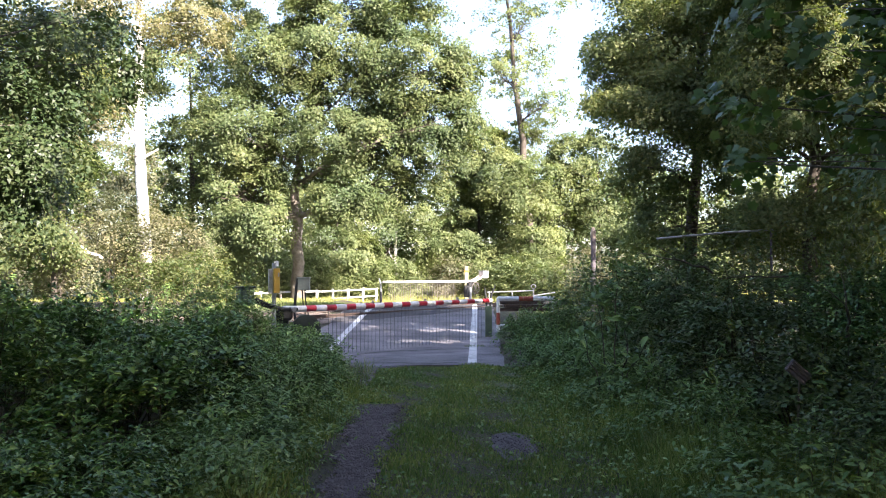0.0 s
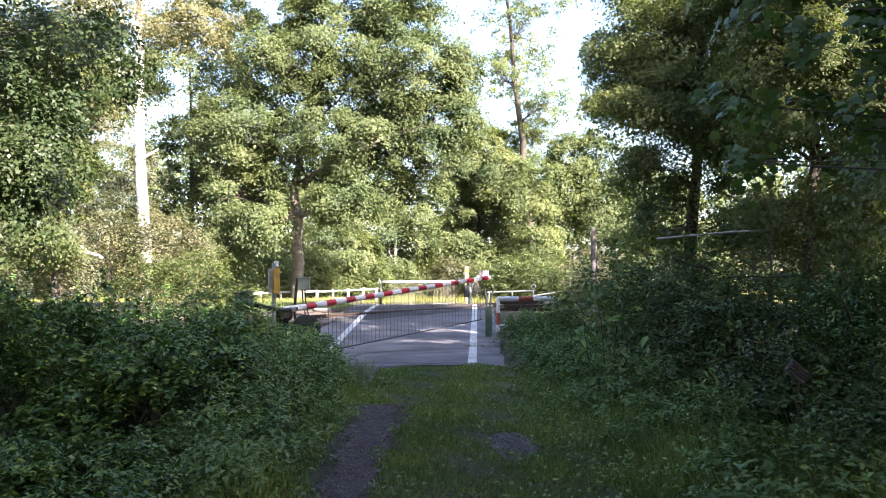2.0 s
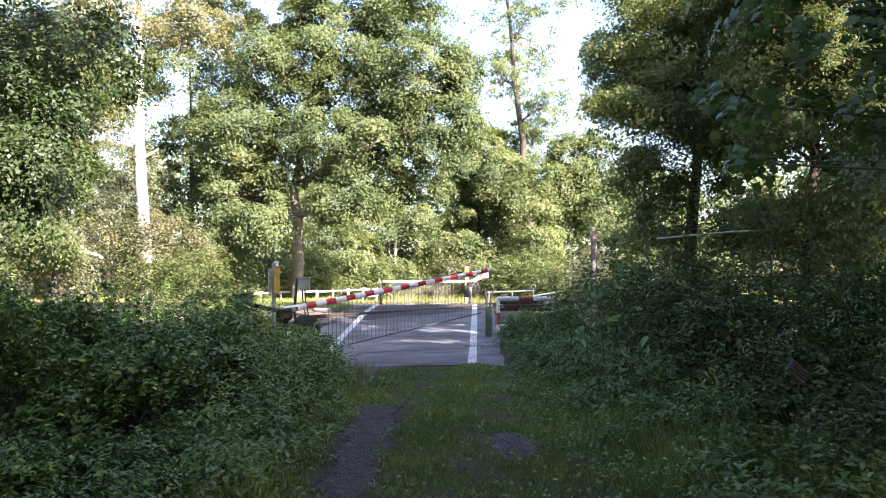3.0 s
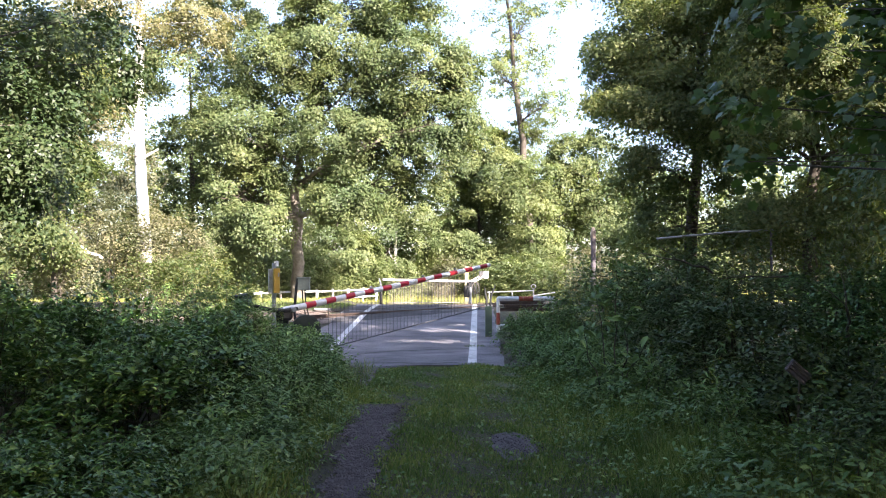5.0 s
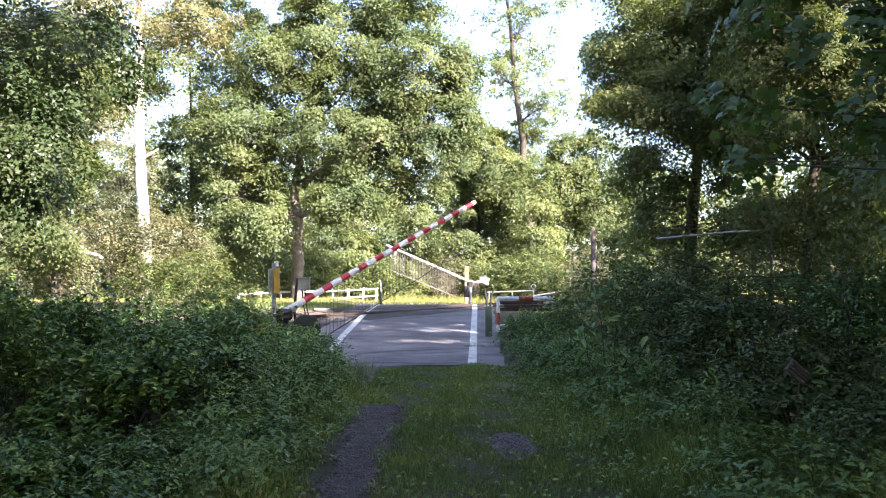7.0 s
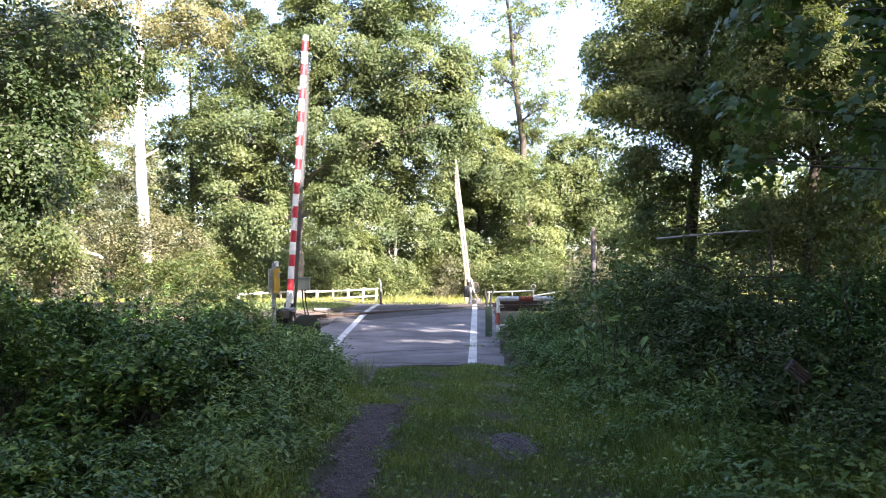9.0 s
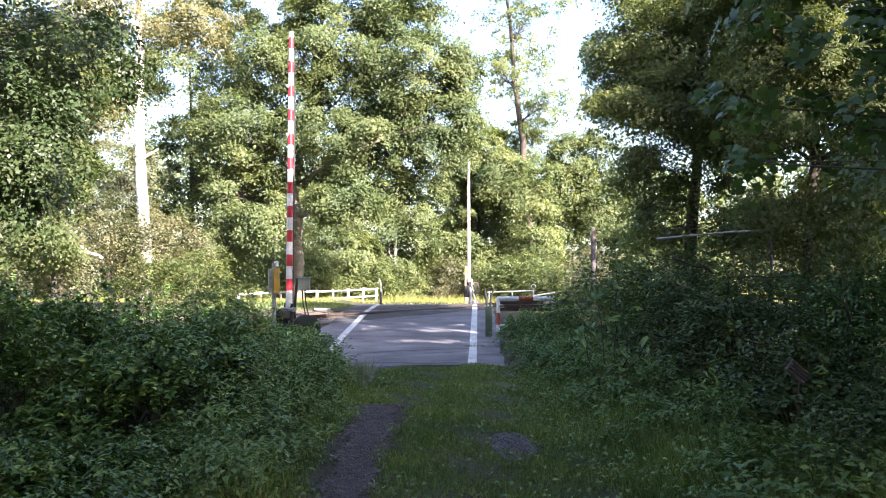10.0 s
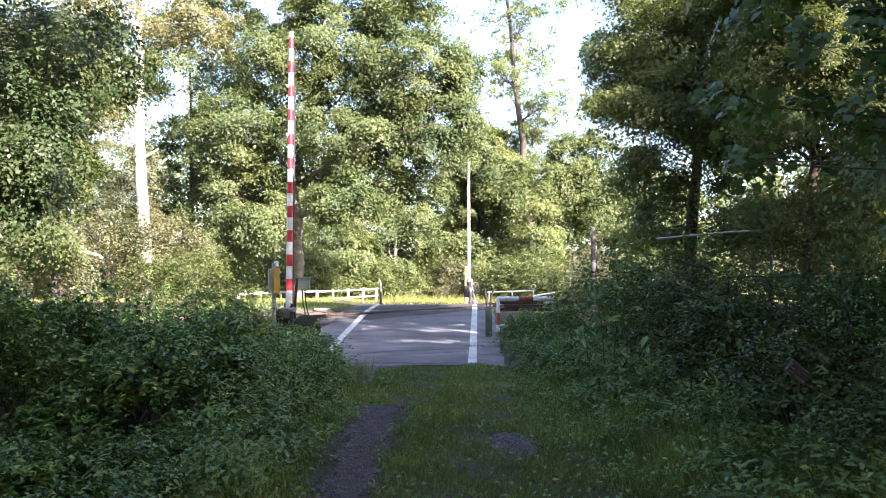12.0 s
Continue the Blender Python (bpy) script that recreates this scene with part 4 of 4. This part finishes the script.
side = lambda x, y: ((x < -3.4 + 0 * y) | (x > 2.0 + 0.03 * (y - 18))) & (np.abs(-0.647 * x + 0.763 * y - 22.1) > 1.9)
grass("verge_grass", (-9, 6), (15, 34), 35000, lambda x, y: 0.13 + 0 * x, GRASS, "rough grass on the verges of the road", side, 0.009)
grass("meadow_grass", (-26, 16), (34, 50), 42000, lambda x, y: 0.14 + 0.06 * np.sin(x) * np.sin(y * 0.7) + 0.34 * np.clip((y - 39.5) / 4, 0, 1) * (x > -3.4), MEADOW, "tall dry sunlit grass beyond the crossing", lambda x, y: (y > 37.5) | (x < -4.5) | (x > 3.5), 0.02)


# ---- railway ----
U, N = Vector((0.763, 0.647, 0)), Vector((-0.647, 0.763, 0))
mid = N * 22.1


def on_track(along, across, z):
    p = mid + U * along + N * across
    return Vector((p.x, p.y, z))


TURN = pose(0, 0, 0, 0, 0, 40.3)
for across in (-0.75, 0.75):
    bm = bmesh.new()
    for size, dz in (((44, 0.07, 0.05), 0.115), ((44, 0.02, 0.08), 0.05), ((44, 0.13, 0.02), 0.0)):
        block(bm, size, Matrix.Translation((0, 0, dz)), 0.006)
    o = part("rail", bm, RAIL, None, m=Matrix.Translation(on_track(14, across, 0.365)) @ TURN @ pose(0, 0, 0, 0, -0.78, 0))
    tagged(o, "rusty steel rail across the road", "rail", "rails")
sleeper = block(bmesh.new(), (0.25, 2.5, 0.16), None, 0.015)
first = None
for k in range(22):
    along = 5.4 - 0.62 * k if k < 11 else 14.0 + 0.62 * (k - 11)
    m = Matrix.Translation(on_track(along + 8.0 if k < 11 else along + 6, 0, 0.30)) @ TURN
    if first is None:
        first = part("sleeper", sleeper, TIMBER, None, m=m)
        tagged(first, "weathered timber railway sleeper under the rails", "sleeper", "sleepers")
    else:
        copy_thing(first, m)


PEBBLE = surface("path_pebble", [(0.3, (0.06, 0.05, 0.055)), (0.7, (0.17, 0.15, 0.155))], 9.0, 0.9)


def stones(name, places, size, mat, label):
    """Loose stones: squashed, turned octahedra."""
    n = len(places)
    o = np.array([[1, 0, 0], [0, 1, 0], [-1, 0, 0], [0, -1, 0], [0, 0, 0.8], [0, 0, -0.8]])
    v = o[None] * size * RNG.uniform(0.45, 1.3, (n, 6, 1))
    a = RNG.uniform(0, 6.28, n)
    c, s = np.cos(a)[:, None], np.sin(a)[:, None]
    v = np.stack([v[..., 0] * c - v[..., 1] * s, v[..., 0] * s + v[..., 1] * c, v[..., 2]], -1) + places[:, None, :]
    f = np.array([[0, 1, 4], [1, 2, 4], [2, 3, 4], [3, 0, 4], [1, 0, 5], [2, 1, 5], [3, 2, 5], [0, 3, 5]])
    f = (np.arange(n) * 6)[:, None, None] + f[None]
    return tagged(link(name, raw_mesh(name, v.reshape(-1, 3), f.reshape(-1, 3)), mat), label, "gravel", kind="stuff")


BED = surface("ballast_bed", [(0.3, (0.075, 0.058, 0.05)), (0.7, (0.17, 0.135, 0.115))], 2.5, 0.95, fine=25, depth=0.03)
for a0, a1 in ((-14, 14.2), (21.5, 40)):
    al, ac = np.linspace(a0, a1, 60), np.linspace(-1.9, 1.9, 10)
    A, C = np.meshgrid(al, ac)
    qx, qy = mid.x + U.x * A + N.x * C, mid.y + U.y * A + N.y * C
    v = np.stack([qx, qy, height(qx, qy) + 0.012], -1).reshape(-1, 3)
    i = (np.arange(9)[:, None] * 60 + np.arange(59)).reshape(-1, 1)
    tagged(link("track_bed", raw_mesh("track_bed", v, i + np.array([0, 1, 61, 60])), BED), "brown ballast bed under the railway", "track bed", kind="structure")
w = np.stack([RNG.uniform(-14, 20, 4500), RNG.uniform(-1.9, 1.9, 4500)], 1)
bx, by = mid.x + U.x * w[:, 0] + N.x * w[:, 1], mid.y + U.y * w[:, 0] + N.y * w[:, 1]
keep = (bx < -3.5) | (bx > 2.1)
stones("track_ballast", np.stack([bx, by, height(bx, by) + 0.02], 1)[keep], 0.04, BED, "grey-brown ballast stones along the railway")
gy_ = RNG.uniform(5, 11.0, 5200)
gx_ = -0.77 + RNG.normal(size=5200) * 0.10 * (1 + 0.12 * (gy_ - 6)) - 0.015 * (gy_ - 8)
ay_ = RNG.uniform(12.9, 15.9, 900)
ax_ = -1.3 - 0.14 * (ay_ - 12.8) + RNG.uniform(-0.3, 0.2, 900)
qx_, qy_ = 0.72 + RNG.normal(size=200) * 0.11, 8.4 + RNG.normal(size=200) * 0.3
sx_, sy_ = np.concatenate([gx_, ax_, qx_]), np.concatenate([gy_, ay_, qy_])
stones("path_gravel", np.stack([sx_, sy_, height(sx_, sy_) + 0.008], 1), 0.014, PEBBLE, "loose grey gravel stones on the path")
for z, f, y0, y1 in ((0.017, lambda x: 17.1 + 1.95 * (1 - math.exp(-(x + 2.1))) + 0.03 * math.sin(x * 4), -2.4, 0.75), (0.017, lambda x: 15.95 + 0.05 * math.sin(x * 5) + 0.03 * math.sin(x * 13), -2.6, 0.3)):
    xs = np.linspace(y0, y1, 60)
    v, n = [], len(xs)
    for k, x in enumerate(xs):
        wd = 0.025 + 0.02 * abs(math.sin(k * 1.7)) + 0.03 * abs(math.sin(k * 0.43))
        v += [(x, f(x) - wd, float(height(x, f(x) - wd)) + z), (x, f(x) + wd, float(height(x, f(x) + wd)) + z)]
    i = np.arange(n - 1)[:, None] * 2
    tagged(link("tar_seam", raw_mesh("tar_seam", np.array(v), i + np.array([0, 2, 3, 1])), BLACK), "dark tar seam across the worn asphalt", "seam", kind="structure")

xs, acs = np.linspace(-3.2, 1.75, 40), np.linspace(-2.0, 2.2, 12)
X, C = np.meshgrid(xs, acs)
C = C + 0.06 * np.sin(X * 4) * (np.abs(C) > 1.9)
Y = (22.1 + C + 0.647 * X) / 0.763
v = np.stack([X, Y, height(X, Y) + 0.0155], -1).reshape(-1, 3)
i = (np.arange(11)[:, None] * 40 + np.arange(39)).reshape(-1, 1)
tagged(link("crossing_panel", raw_mesh("crossing_panel", v, i + np.array([0, 1, 41, 40])), SHADED_PANEL), "dark asphalt band round the rails, shadow painted into it", "road", kind="structure")

# loose pale slab beside the rails and a tuft of grass in the edge line
slab = block(bmesh.new(), (0.52, 0.24, 0.07), None, 0.012)
for v in slab.verts:
    v.co.z += 0.012 * math.sin(v.co.x * 9) * (v.co.z > 0)
tagged(part("concrete_slab", slab, STONE, None, m=Matrix.Translation((-3.93, 27.3, float(height(-3.93, 27.3)) + 0.045)) @ pose(0, 0, 0, 2, 3, 12)), "pale broken concrete slab beside the rails", "slab")
grass("road_tuft", (0.5, 0.98), (19.25, 19.5), 260, lambda x, y: 0.07 + 0 * x, GRASS, "tuft of grass in a crack of the road", None, 0.006)

# ---- crossing equipment ----
o = thing("signal_post", Matrix.Translation((-3.41, 16.9, 0)), "grey post with a yellow box beside the barrier", "post")
part("pole", tube(bmesh.new(), [(0, 0, -0.2), (0, 0, 1.93)], 0.045, 10), STEEL, o)
part("cap", tube(bmesh.new(), [(0.04, 0.02, 1.86), (0.04, 0.02, 1.97)], [0.05, 0.04], 8), WHITE, o)
b = part("yellow_box", block(bmesh.new(), (0.12, 0.14, 0.50), None, 0.01), YELLOW, o, "yellow box", Matrix.Translation((0.05, -0.04, 1.57)) @ pose(0, 0, 0, 0, 0, 25))
part("back_board", block(bmesh.new(), (0.10, 0.06, 0.50), None, 0.006), STEEL, o, "grey board", Matrix.Translation((-0.06, -0.02, 1.56)) @ pose(0, 0, 0, 0, 0, 25))
part("latch", block(bmesh.new(), (0.02, 0.02, 0.08), None, 0.003), STEEL, b, "", Matrix.Translation((0.03, -0.075, 0.12)))

o = thing("control_box", Matrix.Translation((-2.92, 17.6, 0)), "small grey-green box on a bent stand", "box")
part("stand", tube(bmesh.new(), [(-0.14, 0, -0.2), (-0.16, 0, 0.6), (-0.20, 0, 0.9), (-0.17, 0, 1.35), (-0.13, 0, 1.62)], 0.03, 8), BLACK, o)
b = part("housing", block(bmesh.new(), (0.24, 0.16, 0.25), None, 0.012), GREYGREEN, o, "", Matrix.Translation((0.0, 0, 1.49)))
part("lid", block(bmesh.new(), (0.27, 0.19, 0.03), None, 0.008), GREYGREEN, b, "", Matrix.Translation((0, 0, 0.135)))
for dx in (-0.04, 0.02):
    part("cable", tube(bmesh.new(), [(dx, 0, 1.38), (dx + 0.02, 0, 1.1), (dx + 0.07, 0.02, 0.85), (dx + 0.09, 0, 0.62)], 0.014, 6), BLACK, o)

o = thing("boom_rest", Matrix.Translation((1.14, 20.95, -0.02)), "green steel post with a forked boom rest", "post")
part("post", block(bmesh.new(), (0.17, 0.13, 1.05), Matrix.Translation((0, 0, 0.40)), 0.012), GREEN, o)
for s, h in ((-1, 0.47), (1, 0.53)):
    part("prong", tube(bmesh.new(), [(s * 0.05, 0, 0.90), (s * 0.05, 0, 1.1), (s * 0.08, 0, 1.22), (s * 0.10 + 0.07 * (s > 0), 0, 0.92 + h)], [0.030, 0.028, 0.025, 0.018], 7), BLACK, o)
part("pin", tube(bmesh.new(), [(-0.1, 0, 0.93), (0.1, 0, 0.93)], 0.02, 7), STEEL, o)

o = thing("guard_rail", Matrix.Translation((1.45, 22.0, 0.09)), "white tubular guard rail with faded red bands", "rail")
part("top_tube", tube(bmesh.new(), [(-0.02, 0, 0.96), (1.48, 0.1, 0.96)], 0.062, 12), WHITE, o)
part("red_band", tube(bmesh.new(), [(0.54, 0.037, 0.96), (0.92, 0.062, 0.96)], 0.064, 12), RUSTY, o, "faded red band")
for x in (0.0, 1.46):
    l_ = part("leg", tube(bmesh.new(), [(x, x * 0.07, -0.2), (x, x * 0.07, 0.98)], 0.047, 10), WHITE, o)
    part("red_band", tube(bmesh.new(), [(x, x * 0.07, 0.28), (x, x * 0.07, 0.60)], 0.049, 10), RUSTY, l_, "faded red band")
part("low_tube", tube(bmesh.new(), [(0.0, 0, 0.26), (1.46, 0.1, 0.26)], 0.035, 10), WHITE, o)

for k, (dx, dz, ln) in enumerate(((0, 0.0, 1.5), (0.1, 0.10, 1.4), (-0.1, 0.20, 1.3))):
    tagged(part("old_rail_bar", block(bmesh.new(), (ln, 0.12, 0.095), None, 0.012), RAIL, None, m=Matrix.Translation((2.30 + dx, 23.6, 0.70 + dz)) @ pose(0, 0, 0, 0, 0, 6 + 3 * k)), "rusty brown bar stacked behind the guard rail", "bar", "stacked bars")
tagged(part("timber_block", block(bmesh.new(), (0.25, 0.25, 0.55), Matrix.Translation((0, 0, 0.275)), 0.02), TIMBER, None, m=Matrix.Translation((2.4, 23.6, 0.10))), "rough timber block under stacked rusty bars", "timber")

o = thing("pipe_rail", Matrix.Translation((2.6, 40.0, 0.45)), "pale grey pipe railing beside the railway", "railing")
part("pipe", tube(bmesh.new(), [(-0.5, 0, 0.36), (1.75, 0, 0.44)], 0.026, 8), STEEL, o)
part("pipe", tube(bmesh.new(), [(1.75, 0, 0.20), (2.8, 0, 0.36)], 0.026, 8), STEEL, o)
part("post", tube(bmesh.new(), [(1.72, 0, -0.3), (1.72, 0, 0.52)], 0.034, 8), STEEL, o)
bm = bmesh.new()
tube(bm, [(1.72 + 0.11 * math.cos(a * 0.5236), 0, 0.63 + 0.10 * math.sin(a * 0.5236)) for a in range(13)], 0.018, 6)
part("ring", bm, STEEL, o, "pale ring")
for x in (-0.4, 0.7):
    part("post", tube(bmesh.new(), [(x, 0, -0.3), (x, 0, 0.40)], 0.026, 8), STEEL, o)

o = thing("marker_post", Matrix.Translation((1.02, 36.4, 0.3)), "pale yellowish post behind the far barrier", "post")
part("post", block(bmesh.new(), (0.17, 0.15, 1.80), Matrix.Translation((0, 0, 0.82)), 0.02), PALE_POST, o)
part("band", block(bmesh.new(), (0.18, 0.16, 0.10), Matrix.Translation((0, 0, 1.50)), 0.01), YELLOW, o, "dull yellow band")
o = thing("boom_rest", Matrix.Translation((-2.36, 31.9, 0.40)), "slim dark post with a pale top", "post")
part("post", tube(bmesh.new(), [(0, 0, -0.3), (0, 0, 0.62)], 0.05, 8), BLACK, o)
part("prong", tube(bmesh.new(), [(0, 0, 0.6), (-0.02, 0, 0.95), (-0.08, 0, 1.12)], [0.04, 0.035, 0.02], 7), STEEL, o, "pale prong")
# The dark wood colour stands for shadow over this grey pole.
o = thing("sign_pole", Matrix.Translation((4.67, 26.0, 0.4)), "grey pole with a brown cap, darkened for its shade", "pole")
part("pole", tube(bmesh.new(), [(0, 0, -0.4), (0, 0, 2.45)], 0.085, 10), GREYWOOD, o)
part("cap", tube(bmesh.new(), [(0, 0, 2.4), (0, 0, 2.62), (0, 0, 2.75)], [0.09, 0.085, 0.05], 10), TIMBER, o, "brown cap")
o = thing("crossbar_pole", Matrix.Translation((6.24, 15.9, 0.83)), "pale metal crossbar on a thin grey pole", "pole")
part("pole", tube(bmesh.new(), [(0, 0, -0.9), (0, 0, 1.72)], 0.025, 8), GREYWOOD, o, "weathered pole")
part("crossbar", tube(bmesh.new(), [(-2.22, -0.18, 1.54), (-0.9, -0.1, 1.66), (0.05, 0, 1.72)], 0.02, 8), STEEL, o, "pale crossbar")

# white post-and-rail fence along the far verge
o = thing("white_fence", Matrix.Translation((-8.6, 35.2, 0.0)) @ pose(0, 0, 0, 0, 0, 66.1), "white wooden post and rail fence in sunlight", "fence")
for z in (0.46, 0.84):
    for k in range(4):
        part("rail", block(bmesh.new(), (3.06, 0.035, 0.075), Matrix.Translation((1.55 + 3.07 * k, 0.004 * (k % 2), z + 0.012 * math.sin(k * 2.3))) @ pose(0, 0, 0, 0, 0.4 * math.sin(k * 1.7), 0), 0.006), WHITE, o)
for k in range(9):
    part("post", block(bmesh.new(), (0.10, 0.10, 1.45), Matrix.Translation((0.1 + 1.52 * k, 0.072, 0.20 + 0.02 * math.sin(k * 3))) @ pose(0, 0, 0, 1.5 * math.sin(k * 2), 1.2 * math.sin(k), 0), 0.012), WHITE, o)

# wood in the undergrowth
o = thing("old_plank", Matrix.Translation((3.17, 7.50, 0.84)), "weathered grey wooden plank end in the bushes", "plank")
lean = pose(0, 0, 0, 8, 38, 14)
part("board", block(bmesh.new(), (0.24, 0.03, 0.12), None, 0.008), GREYWOOD, o, "", lean)
for k in range(4):
    part("ridge", block(bmesh.new(), (0.235 - 0.02 * (k % 2), 0.014, 0.02), Matrix.Translation((0.006 * k, -0.019, -0.045 + 0.03 * k)), 0.004), GREYWOOD, o, "", lean)
part("prop", tube(bmesh.new(), [(0.03, 0.03, 0.0), (0.10, 0.30, -0.9)], 0.011, 7), BARK, o)

# bare limbs on the birch
o = thing("dead_branch", Matrix.Translation((-10.18, 27.90, 5.48)), "broken white branch stub on the birch trunk", "branch")
part("stub", tube(bmesh.new(), [(0, 0, 0), (0.3, -0.1, 0.16), (0.72, -0.2, 0.36)], [0.06, 0.05, 0.025], 7), BIRCH_BARK, o)
part("stub", tube(bmesh.new(), [(0, 0, 0.5), (-0.25, -0.1, 0.95), (-0.42, -0.2, 1.25)], [0.08, 0.06, 0.035], 7), BIRCH_BARK, o)
o = thing("bare_branch", Matrix.Translation((-11.27, 25.50, 2.39)), "bare pale branch over the shrubs", "branch")
part("bough", tube(bmesh.new(), sway((0.9, 0, -0.2), (-0.7, 0.1, 0.12), 0.08, 7), [0.045, 0.042, 0.04, 0.036, 0.032, 0.026, 0.02, 0.012], 6), BIRCH_BARK, o)
part("bough", tube(bmesh.new(), sway((0.5, 0, -0.05), (-0.2, 0.1, 0.3), 0.08, 4), [0.03, 0.025, 0.02, 0.014, 0.008], 6), BIRCH_BARK, o)

# broad-leaved sapling by the path
o = thing("sapling", Matrix.Translation((2.1, 10.2, 0)), "slender sapling with broad pale green leaves", "sapling")
at, nor = [], []
for k, (dx, dy, h) in enumerate(((0.0, 0, 1.75), (-0.22, 0.1, 1.45), (0.2, 0.05, 1.3), (-0.4, -0.1, 1.0), (0.35, -0.1, 0.9))):
    way = sway((dx * 0.2, dy * 0.2, -0.1), (dx, dy, h), 0.06, 9)
    part("stem", tube(bmesh.new(), way, [0.013 - 0.0011 * i for i in range(10)], 5), TWIG, o)
    for q in way[3:]:
        for i in range(3):
            a = RNG.uniform(0, 6.28)
            at.append((q.x + 0.09 * math.cos(a), q.y + 0.09 * math.sin(a), q.z + RNG.normal() * 0.03))
            nor.append((0.5 * math.cos(a) + RNG.normal() * 0.2, 0.5 * math.sin(a) - 0.25, 0.9))
link("foliage", leaves("foliage", np.array(at), np.array(nor), 0.17, 0.062, True), NETTLE, o)


n = 14000
hx, hy = RNG.uniform(-2.4, 3.0, n), RNG.uniform(4.6, 15.4, n)
m = off_gravel(hx, hy) & (RNG.random(n) < 0.25 + 0.75 * np.clip((np.abs(hx - 0.1) - 0.7) / 0.9, 0, 1))
hx, hy = hx[m], hy[m]
q = np.stack([hx, hy, height(hx, hy) + 0.03 + 0.10 * RNG.random(len(hx)) * np.clip(np.abs(hx) - 0.7, 0, 1)], 1)
d = RNG.normal(size=q.shape) * 0.4
d[:, 2] += 1
tagged(link("ground_herbs", leaves("ground_herbs", q, d, 0.05, 0.03), NETTLE), "low leafy herbs among the path grass", "herbs", kind="stuff")

for a, b, r in (((2.54, 11.00, 1.99), (3.55, 11.00, 1.72), 0.016), ((3.61, 11.00, 1.65), (4.54, 11.00, 1.68), 0.015), ((4.50, 9.50, 1.75), (4.58, 9.50, 0.98), 0.02)):
    o = thing("bare_branch", Matrix.Translation(b), "thin dark bare branch in the hedge", "branch", "bare branches")
    way = [q - Vector(b) for q in sway(b, a, 0.06, 8)]
    part("bough", tube(bmesh.new(), way, [r * (1 - 0.1 * k) for k in range(9)], 6), BARK, o)
    part("offshoot", tube(bmesh.new(), sway(way[4], way[4] + Vector((-0.25, 0.05, 0.2)), 0.1, 4), [r * 0.5, r * 0.45, r * 0.4, r * 0.3, r * 0.15], 5), BARK, o)


def tall_weed(x, y, h, label="tall leafy weed stem above the brambles"):
    """One upright stalk with narrow leaves in a spiral and a loose pale head."""
    o = thing("tall_weed", Matrix.Translation((x, y, float(height(x, y)))), label, "weed", "tall weeds")
    way = sway((0, 0, -0.1), (RNG.normal() * 0.12, RNG.normal() * 0.12, h), 0.04, 10)
    part("stalk", tube(bmesh.new(), way, [0.008 - 0.0006 * i for i in range(11)], 5), STALK, o)
    at, nor = [], []
    for q in way[2:]:
        for i in range(7):
            a = RNG.uniform(0, 6.28)
            r = 0.07 * (1.15 - q.z / h * 0.6)
            at.append((q.x + r * math.cos(a), q.y + r * math.sin(a), q.z + RNG.uniform(-0.06, 0.06)))
            nor.append((0.6 * math.cos(a), 0.6 * math.sin(a), 0.8))
    link("foliage", leaves("foliage", np.array(at), np.array(nor), 0.11, 0.024), NETTLE, o)
    top = np.array(way[-1]) + RNG.normal(size=(40, 3)) * np.array([0.02, 0.02, 0.07])
    tagged(link("seed_head", leaves("seed_head", top, RNG.normal(size=(40, 3)), 0.02, 0.012), MEADOW, o, "pale seed head"), kind="stuff")
    return o


for k in range(34):
    x = -2.2 - 5.5 * RNG.random() ** 1.3
    y = RNG.uniform(10.5, 16.2) if x < -2.8 else RNG.uniform(9.0, 15.5)
    tall_weed(x, y, RNG.uniform(0.9, 1.35) if x > -3.2 else RNG.uniform(1.15, 1.65))
for k in range(16):
    tall_weed(RNG.uniform(1.7, 3.4), RNG.uniform(6.5, 19.0), RNG.uniform(0.7, 1.2), "tall leafy weed stem at the path's edge")
grass("long_grass", (1.75, 4.2), (5.0, 19.0), 5200, lambda x, y: 0.42 + 0.22 * np.sin(x * 3 + y), GRASS, "long arching grass stalks at the hedge", None, 0.005)
grass("edge_grass", (-2.6, -1.2), (5.0, 15.0), 3600, lambda x, y: 0.30 + 0.16 * np.sin(x * 3 + y * 2), GRASS, "long grass along the brambles", None, 0.005)
n = 260
fx, fy = RNG.uniform(1.6, 2.8, n), RNG.uniform(19.2, 20.3, n)
tagged(link("yellow_blossom", leaves("yellow_blossom", np.stack([fx, fy, height(fx, fy) + 0.15 + 0.38 * (fx - 1.3) * RNG.uniform(0.7, 1.5, n)], 1), RNG.normal(size=(n, 3)) * 0.4 + np.array([0, -0.3, 1]), 0.05, 0.035), DRY), "small dull yellow flower heads in the weeds", "flowers", kind="stuff")


motions()
